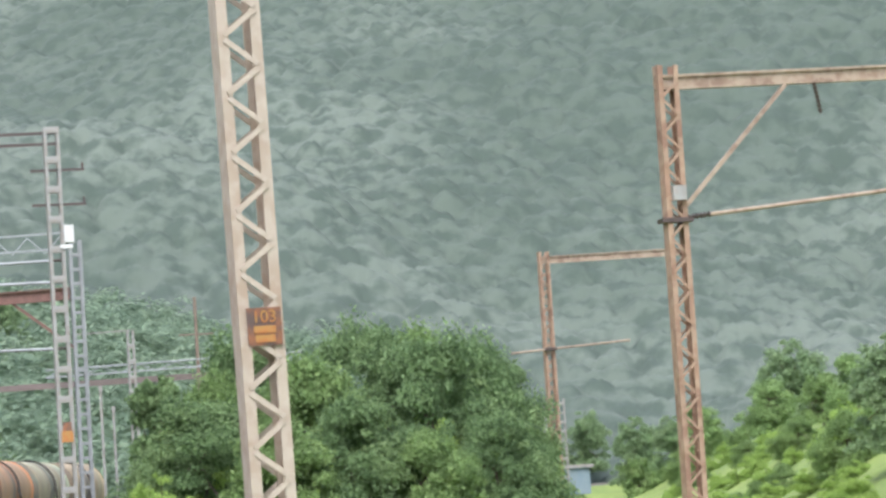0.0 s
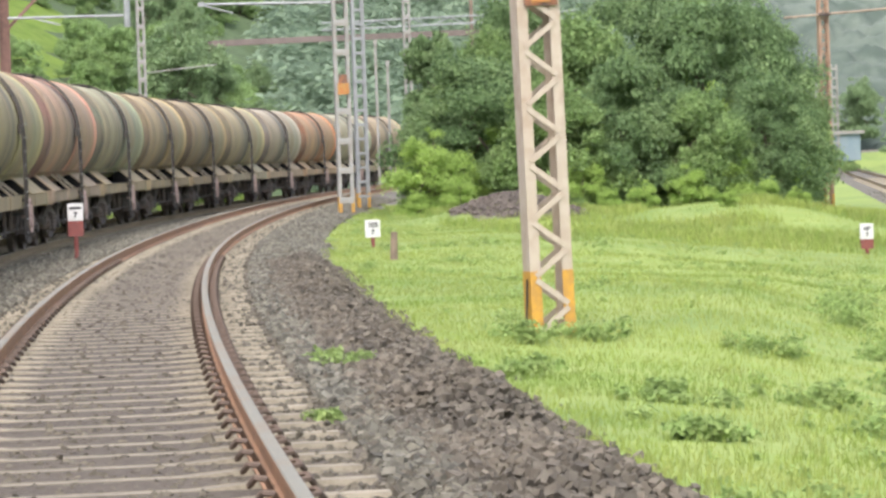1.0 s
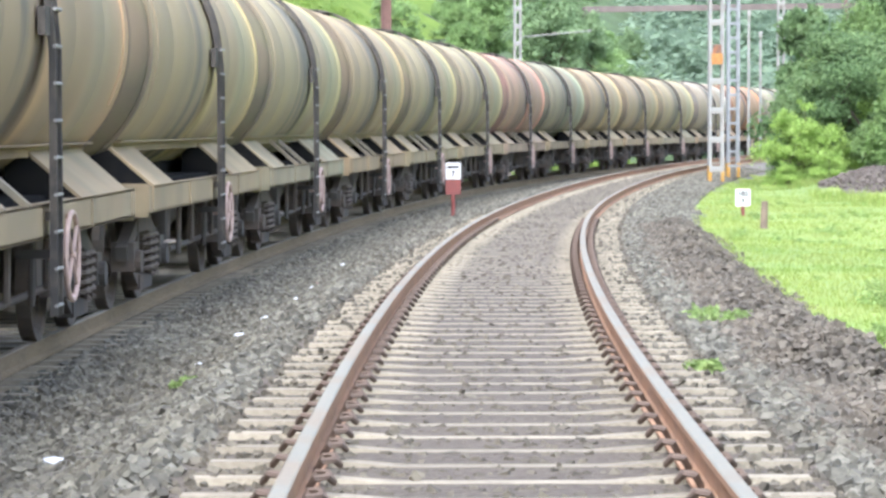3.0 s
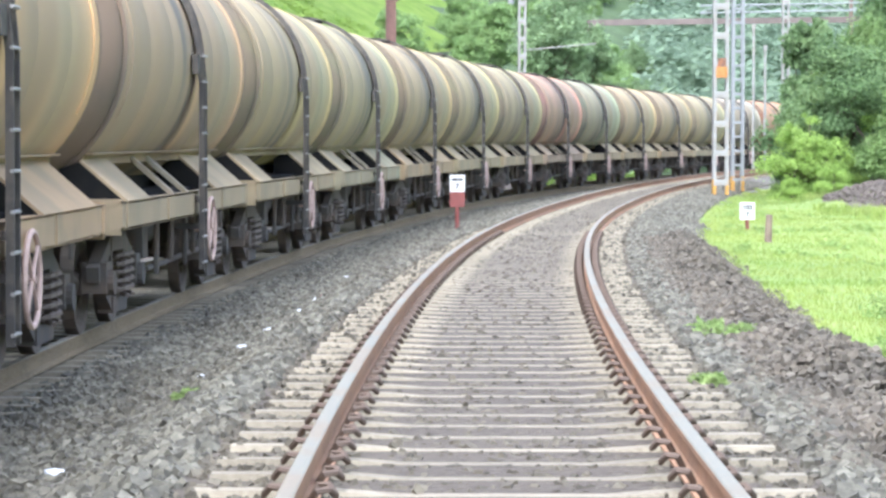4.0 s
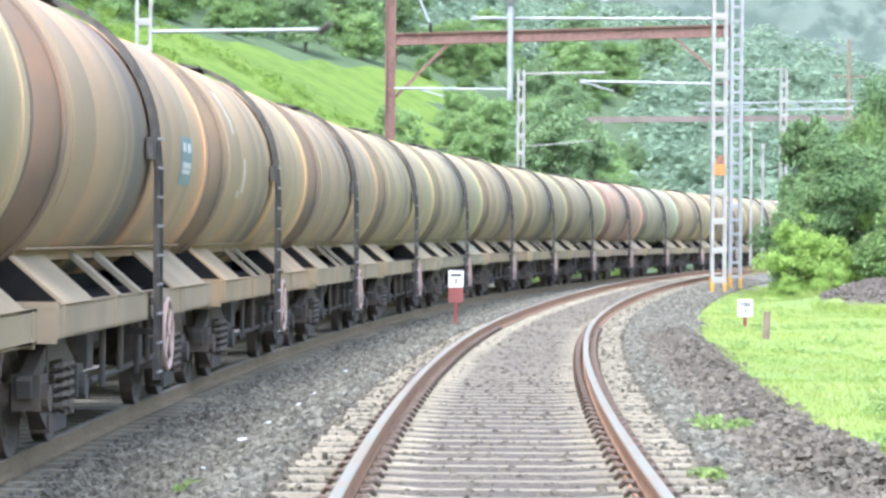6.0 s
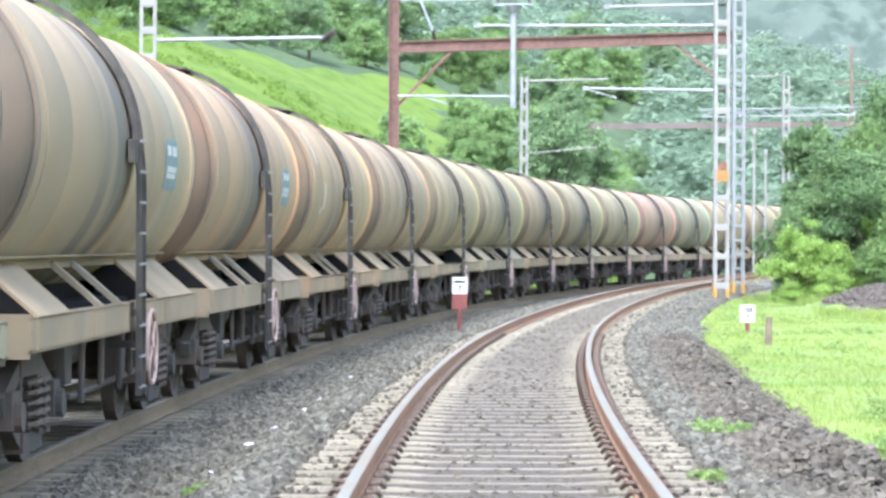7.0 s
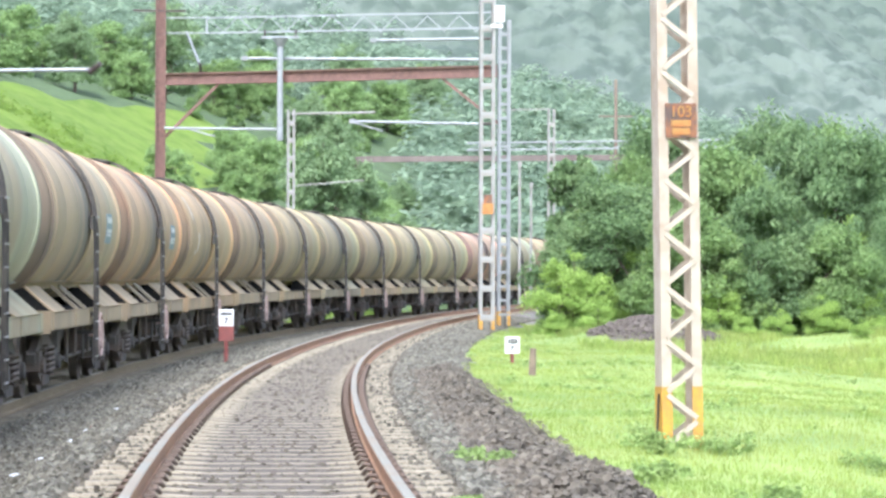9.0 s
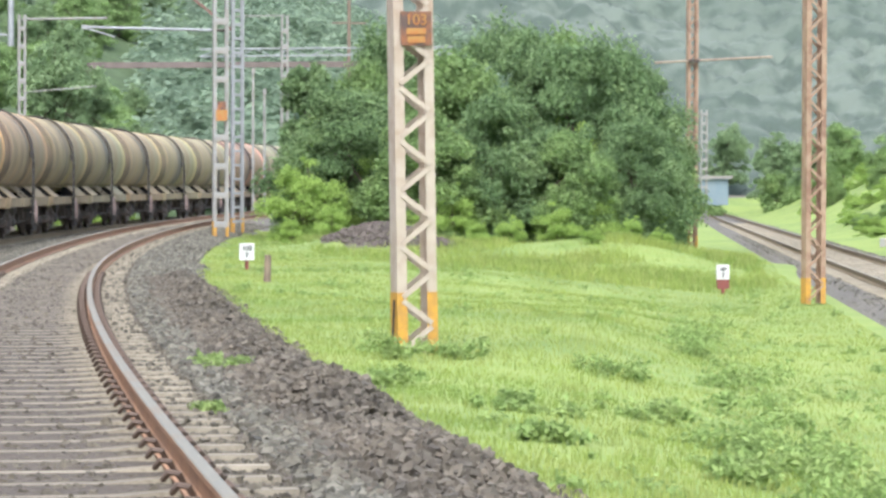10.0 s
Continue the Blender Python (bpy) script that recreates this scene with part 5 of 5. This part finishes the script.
def build_hill():
    """A slope whose canopy is a sheet of low rounded crowns, fine where it faces the railway."""
    rng = np.random.default_rng(77)
    nd, ny = 440, 540
    ds = np.concatenate([333 + 437 * np.arange(nd - 20) / (nd - 21), 770 + 463 * np.arange(1, 21) / 20])
    an = np.radians(-9 + 36 * np.arange(ny) / (ny - 1))
    cd, ca = 80, 60
    gd = np.linspace(ds[0], ds[-1], cd)
    base = np.array([[hill_z(d * math.sin(a), d * math.cos(a)) for a in np.linspace(an[0], an[-1], ca)] for d in gd])
    u = (ds - ds[0]) / (ds[-1] - ds[0]) * (cd - 1)
    v = (an - an[0]) / (an[-1] - an[0]) * (ca - 1)
    iu, iv = np.minimum(u.astype(int), cd - 2), np.minimum(v.astype(int), ca - 2)
    fu, fv = (u - iu)[:, None], (v - iv)[None]
    z = (base[iu][:, iv] * (1 - fu) * (1 - fv) + base[iu + 1][:, iv] * fu * (1 - fv) + base[iu][:, iv + 1] * (1 - fu) * fv + base[iu + 1][:, iv + 1] * fu * fv)
    top = np.zeros_like(z)
    for _ in range(30000):
        d, a = 333 + 437 * rng.random(), an[0] + (an[-1] - an[0]) * rng.random()
        r = 1.2 + 2.2 * rng.random() ** 2
        h, lift = r * rng.uniform(0.4, 0.75), 0.8 * rng.random()
        wide = r * rng.uniform(0.9, 1.3)
        i0, i1 = np.searchsorted(ds, (d - r, d + r))
        j0, j1 = np.searchsorted(an, (a - wide / d, a + wide / d))
        if i1 <= i0 or j1 <= j0:
            continue
        q = ((ds[i0:i1] - d) / r)[:, None] ** 2 + ((an[j0:j1] - a) * d / wide)[None] ** 2
        dome = (h + lift) * np.clip(1 - q, 0, 1)
        top[i0:i1, j0:j1] = np.maximum(top[i0:i1, j0:j1], dome)
    z = z + top + rng.normal(size=z.shape) * 0.13
    x, y = ds[:, None] * np.sin(an)[None], ds[:, None] * np.cos(an)[None]
    verts = np.stack([x, y, z], 2).reshape(-1, 3)
    o = (np.arange(nd - 1)[:, None] * ny + np.arange(ny - 1)[None]).reshape(-1)
    faces = np.stack([o, o + 1, o + ny + 1, o + ny], 1)
    tagged(part("hill", (verts.tolist(), faces.tolist()), M_hill, None, smooth=True), "forested hillside behind the railway, haze in its colour", "hill", kind="structure")
    # the rest of the ridge to both sides
    for name, a0, a1 in (("hill_west", -40, -9.0), ("hill_east", 27.0, 50)):
        vs, fs = [], []
        for i in range(60):
            d = 333 + 900 * i / 59
            for j in range(40):
                a = radians(a0 + (a1 - a0) * j / 39)
                vs.append((d * math.sin(a), d * math.cos(a), hill_z(d * math.sin(a), d * math.cos(a)) + 2))
        for i in range(59):
            for j in range(39):
                fs.append((i * 40 + j, i * 40 + j + 1, (i + 1) * 40 + j + 1, (i + 1) * 40 + j))
        tagged(part(name, (vs, fs), M_hill, None, smooth=True), "forested ridge beside the railway, haze in its colour", "hill", kind="structure")


build_hill()


# ---- grass, weeds and stones ----
def blades(name, n, region, h0, h1, width, material, label, seed):
    rng = np.random.default_rng(seed)
    pts = []
    while len(pts) < n:
        e, s = region(rng)
        p = arc(e, s)
        pts.append((p.x, p.y, ground_z(p.x, p.y)))
    p = np.array(pts)
    a = rng.random(n) * 2 * np.pi
    h = h0 + (h1 - h0) * rng.random(n)
    lean = rng.normal(size=(n, 2)) * 0.35 * h[:, None]
    wx, wy = np.cos(a) * width, np.sin(a) * width
    z0 = np.zeros(n)
    v0 = p + np.stack([-wx, -wy, z0 - 0.02], 1)
    v1 = p + np.stack([wx, wy, z0 - 0.02], 1)
    v2 = p + np.stack([lean[:, 0] * 0.4 + wx * 0.7, lean[:, 1] * 0.4 + wy * 0.7, h * 0.6], 1)
    v3 = p + np.stack([lean[:, 0] * 0.4 - wx * 0.7, lean[:, 1] * 0.4 - wy * 0.7, h * 0.6], 1)
    v4 = p + np.stack([lean[:, 0], lean[:, 1], h], 1)
    v = np.stack([v0, v1, v2, v3, v4], 1).reshape(-1, 3).tolist()
    f = []
    for i in range(n):
        k = 5 * i
        f.append((k, k + 1, k + 2, k + 3))
        f.append((k + 3, k + 2, k + 4))
    tagged(part(name, (v, f), material), label, "grass", kind="stuff")


def meadow(rng):
    while True:
        s = 2 + 100 * rng.random() ** 1.5
        e = 2.7 + 20 * rng.random() ** 1.1
        p = arc(e, s)
        edge = 2.75 + 0.5 * noise.noise((p.x * 0.3, p.y * 0.3, 11))
        if e > edge and back3(p.x, p.y)[0] < -2.5 and noise.noise((p.x * 0.8, p.y * 0.8, 21)) > rng.uniform(-0.9, 0.5):
            return e, s


def rank(rng):
    while True:
        s, e = 3 + 90 * rng.random(), 3.2 + 16 * rng.random()
        p = arc(e, s)
        if back3(p.x, p.y)[0] < -2.5 and noise.noise((p.x * 0.35, p.y * 0.35, 31)) > 0.12 + 0.2 * rng.random():
            return e, s


blades("meadow_grass", 190000, meadow, 0.02, 0.085, 0.005, M_grass, "bright green monsoon grass", 41)


def weeds():
    rng = np.random.default_rng(43)
    cs, rs = [], []
    for k in range(1100):
        e, s = rank(rng) if k % 3 else meadow(rng)
        p = arc(e, s)
        r = 0.05 + 0.11 * rng.random() ** 2
        cs.append((p.x, p.y, ground_z(p.x, p.y)))
        rs.append(r)
    tagged(part("meadow_weeds", leaf_cloud(rng, cs, rs, 50000, 0.03, up=0.7, shell=0.3), M_weed), "low broad-leaved weeds scattered through the meadow", "weeds", kind="stuff")


weeds()


def slope_tufts():
    rng = np.random.default_rng(44)
    cs, rs = [], []
    while len(cs) < 4600:
        e, s = -9.5 - 42 * rng.random(), 45 + 115 * rng.random()
        p = arc(e, s)
        if noise.noise((p.x * 0.2, p.y * 0.2, 8)) > -0.25 + 0.3 * rng.random():
            cs.append((p.x, p.y, ground_z(p.x, p.y)))
            rs.append(0.22 + 0.55 * rng.random() ** 2)
    tagged(part("slope_grass", leaf_cloud(rng, cs, rs, 190000, 0.085, up=0.5, shell=0.3), M_slope_tuft), "tufted bright grass on the embankment slope", "grass", kind="stuff")


slope_tufts()


def slope(rng):
    while True:
        e, s = -9.5 - 31 * rng.random(), 48 + 95 * rng.random()
        p = arc(e, s)
        if p.x / p.y < 0.01 and noise.noise((p.x * 0.25, p.y * 0.12, 18)) > rng.uniform(-0.7, 0.3):
            return e, s


def tall(rng):
    while True:
        x, y = 10.5 + 19 * rng.random(), 66 + 31 * rng.random() ** 0.6
        e, s = back(x, y)
        if e > 4.2 and back3(x, y)[0] < -3 and soil_heap(x, y) < 0.25 and noise.noise((x * 0.35, y * 0.2, 28)) > rng.uniform(-0.15, 0.5):
            return e, s


blades("tall_grass", 26000, tall, 0.06, 0.34, 0.016, M_grass, "tall uneven grass before the thicket", 48)
blades("slope_blades", 80000, slope, 0.12, 0.4, 0.028, M_slope_tuft, "long fresh grass on the embankment slope", 47)
# weeds rooted on the spoil and beside the near mast
for x, y, w, h in ((2.35, 23.6, 0.75, 0.2), (2.2, 24.6, 0.3, 0.12), (2.6, 22.0, 0.4, 0.16), (4.55, 29.3, 0.8, 0.3), (5.3, 29.6, 0.6, 0.25), (1.75, 18.5, 0.22, 0.1), (-1.75, 20.2, 0.2, 0.08), (6.1, 21.0, 0.7, 0.3), (6.6, 18.4, 0.8, 0.35), (5.6, 18.9, 0.9, 0.3), (6.0, 17.4, 1.0, 0.34), (6.4, 19.8, 0.9, 0.32), (5.2, 17.8, 0.7, 0.22), (6.9, 21.6, 1.0, 0.3), (7.3, 24.0, 1.1, 0.34), (5.9, 23.2, 0.8, 0.24), (7.9, 27.0, 1.2, 0.36), (6.9, 28.6, 0.9, 0.3), (8.8, 31.0, 1.0, 0.4), (9.6, 36.0, 1.2, 0.5), (10.6, 40.0, 1.1, 0.45), (3.9, 24.8, 0.6, 0.2), (4.6, 22.2, 0.7, 0.2), (4.2, 19.0, 0.5, 0.2)):
    rng = np.random.default_rng(int(x * 100 + y * 10))
    n = 14
    cs = [(rng.normal() * w / 4, rng.normal() * w / 4, h * rng.random() * 0.6) for _ in range(n)]
    ob = empty("weed", pose(x, y, ground_z(x, y)), label="small leafy green weed rooted in stones and grass", category="weed")
    tagged(ob, group="weeds by the track")
    part("leaves", leaf_cloud(rng, cs, [h * 0.45] * n, 240 if x < 3 else 700, 0.032, up=0.6, shell=0.3), M_weed, ob)


def stones(name, n, region, r0, r1, material, label, seed):
    rng = np.random.default_rng(seed)
    c = np.empty((n, 3))
    for i in range(n):
        e, s, lift = region(rng)
        p = arc(e, s)
        c[i] = (p.x, p.y, ground_z(p.x, p.y) + lift)
    unit = np.array([(x, y, z) for x in (-1, 1) for y in (-1, 1) for z in (-1, 1)], float) * 0.62
    faces = np.array([(0, 1, 3, 2), (4, 6, 7, 5), (0, 4, 5, 1), (2, 3, 7, 6), (0, 2, 6, 4), (1, 5, 7, 3)])
    q = rng.normal(size=(n, 4))
    q /= np.linalg.norm(q, axis=1)[:, None]
    w, x, y, z = q.T
    rot = np.stack([np.stack([1 - 2 * (y * y + z * z), 2 * (x * y - z * w), 2 * (x * z + y * w)], 1), np.stack([2 * (x * y + z * w), 1 - 2 * (x * x + z * z), 2 * (y * z - x * w)], 1), np.stack([2 * (x * z - y * w), 2 * (y * z + x * w), 1 - 2 * (x * x + y * y)], 1)], 1)
    size = (r0 + (r1 - r0) * rng.random((n, 1)) ** 2)[:, :, None] * (0.7 + 0.5 * rng.random((n, 8, 3)))
    pts = unit[None] * size * (0.6 + 0.6 * rng.random((n, 1, 3)))
    pts = np.einsum("nij,nkj->nki", rot, pts)
    v = (pts + c[:, None, :]).reshape(-1, 3)
    f = (faces[None] + 8 * np.arange(n)[:, None, None]).reshape(-1, 4)
    tagged(part(name, (v.tolist(), f.tolist()), material), label, "stones", kind="stuff")


def bed(rng):
    while True:
        s = -6 + 62 * rng.random() ** 1.25
        e = -4.05 + 6.9 * rng.random()
        if abs(e) > 1.45 and e > E_TRAIN + 1.0:
            return e, s, rng.uniform(-0.005, 0.018)


def heap(rng):
    while True:
        s = 0 + 40 * rng.random()
        e = 2.3 + 0.34 * rng.normal()
        if 1.5 < e < 3.2 + 0.3 * noise.noise((s * 0.7, 3, 3)):
            return e, s, 0.34 * math.exp(-((e - 2.4) / 0.42) ** 2) * (0.6 + 0.8 * noise.noise((s * 0.4, 1, 1))) * rng.random() ** 0.5


def crib(rng):
    """Places between the sleepers."""
    while True:
        s, e = -6 + 112 * rng.random() ** 1.8, -1.45 + 2.9 * rng.random()
        on_sleeper = abs(((s + 30) / 0.645 + 0.5) % 1 - 0.5) < 0.13 and abs(e) < 1.38
        if abs(abs(e) - 0.87) < 0.10:
            continue
        if abs(e) > 1.0 and (not on_sleeper or rng.random() < min(0.85, 0.03 + s / 28)):
            return e, s, (0.014 if on_sleeper else -0.014) + rng.uniform(-0.005, 0.014)
        if not on_sleeper or rng.random() < 0.008 + s / 1500:
            return e, s, (0.01 if on_sleeper else -0.02) + rng.uniform(-0.006, 0.010)


stones("crib_stones", 34000, crib, 0.018, 0.045, M_crib_stone, "browned crushed stone between the sleepers", 58)
stones("ballast_stones", 60000, bed, 0.024, 0.062, M_stone, "grey crushed stone ballast round the sleepers", 51)
def far_bed(rng):
    while True:
        s = 50 + 60 * rng.random()
        e = -3.9 + 6.6 * rng.random()
        if abs(e) > 1.42:
            return e, s, 0.02


stones("far_ballast_stones", 26000, far_bed, 0.03, 0.07, M_stone, "grey crushed stone ballast along the far curve", 57)
stones("spoil_stones", 30000, heap, 0.016, 0.055, M_dark_stone, "dark damp spoil heaped along the grass edge", 52)

def clods(rng):
    while True:
        x, y = rng.normal(13.2, 1.5), rng.normal(88.5, 2.0)
        if soil_heap(x, y) > 0.25:
            return (*back(x, y), 0.02)


def third_bed_stones(rng):
    p = third(rng.uniform(-2.0, 2.5), -25 + 110 * rng.random())
    e, s = back(p.x, p.y)
    return e, s, Z3 - 0.24 - ground_z(p.x, p.y) - (0.1 if abs(back3(p.x, p.y)[0]) > 1.8 else 0)


stones("meadow_track_stones", 9000, third_bed_stones, 0.03, 0.07, M_stone, "grey crushed stone on the meadow track", 59)
stones("heap_clods", 2500, clods, 0.04, 0.12, M_soil_and_shade, "dark clods on the soil heap before the thicket", 53)

# scraps of litter on the ballast
for x, y, col, sz in ((-1.95, 23.29, M_litter, 0.12), (-1.82, 26.29, M_litter, 0.13), (-1.74, 28.58, M_litter, 0.09), (-1.6, 31.41, M_litter, 0.1), (-1.52, 34.73, M_red, 0.06), (-1.55, 34.03, M_litter, 0.06), (-1.47, 41.65, M_litter, 0.07), (-2.29, 17.12, M_litter, 0.09), (2.62, 22.53, M_litter, 0.07)):
    bm = bmesh.new()
    rr = random.Random(int(y * 10))
    sz *= 0.62
    vs = [bm.verts.new((sz * math.cos(a) * rr.uniform(0.6, 1.2), sz * 0.7 * math.sin(a) * rr.uniform(0.6, 1.2), 0.03 + rr.uniform(-0.015, 0.02))) for a in [k * math.pi / 4 for k in range(8)]]
    top = bm.verts.new((0, 0, 0.06))
    for k in range(8):
        bm.faces.new((vs[k], vs[(k + 1) % 8], top))
    low = [bm.verts.new((v.co.x, v.co.y, 0.0)) for v in vs]
    for k in range(8):
        bm.faces.new((low[k], low[(k + 1) % 8], vs[(k + 1) % 8], vs[k]))
    ob = part("litter", bm, col)
    ob.location = (x, y, ground_z(x, y))
    tagged(ob, "crumpled scrap of plastic lying on the ballast", "litter", "scraps of litter")

motions()
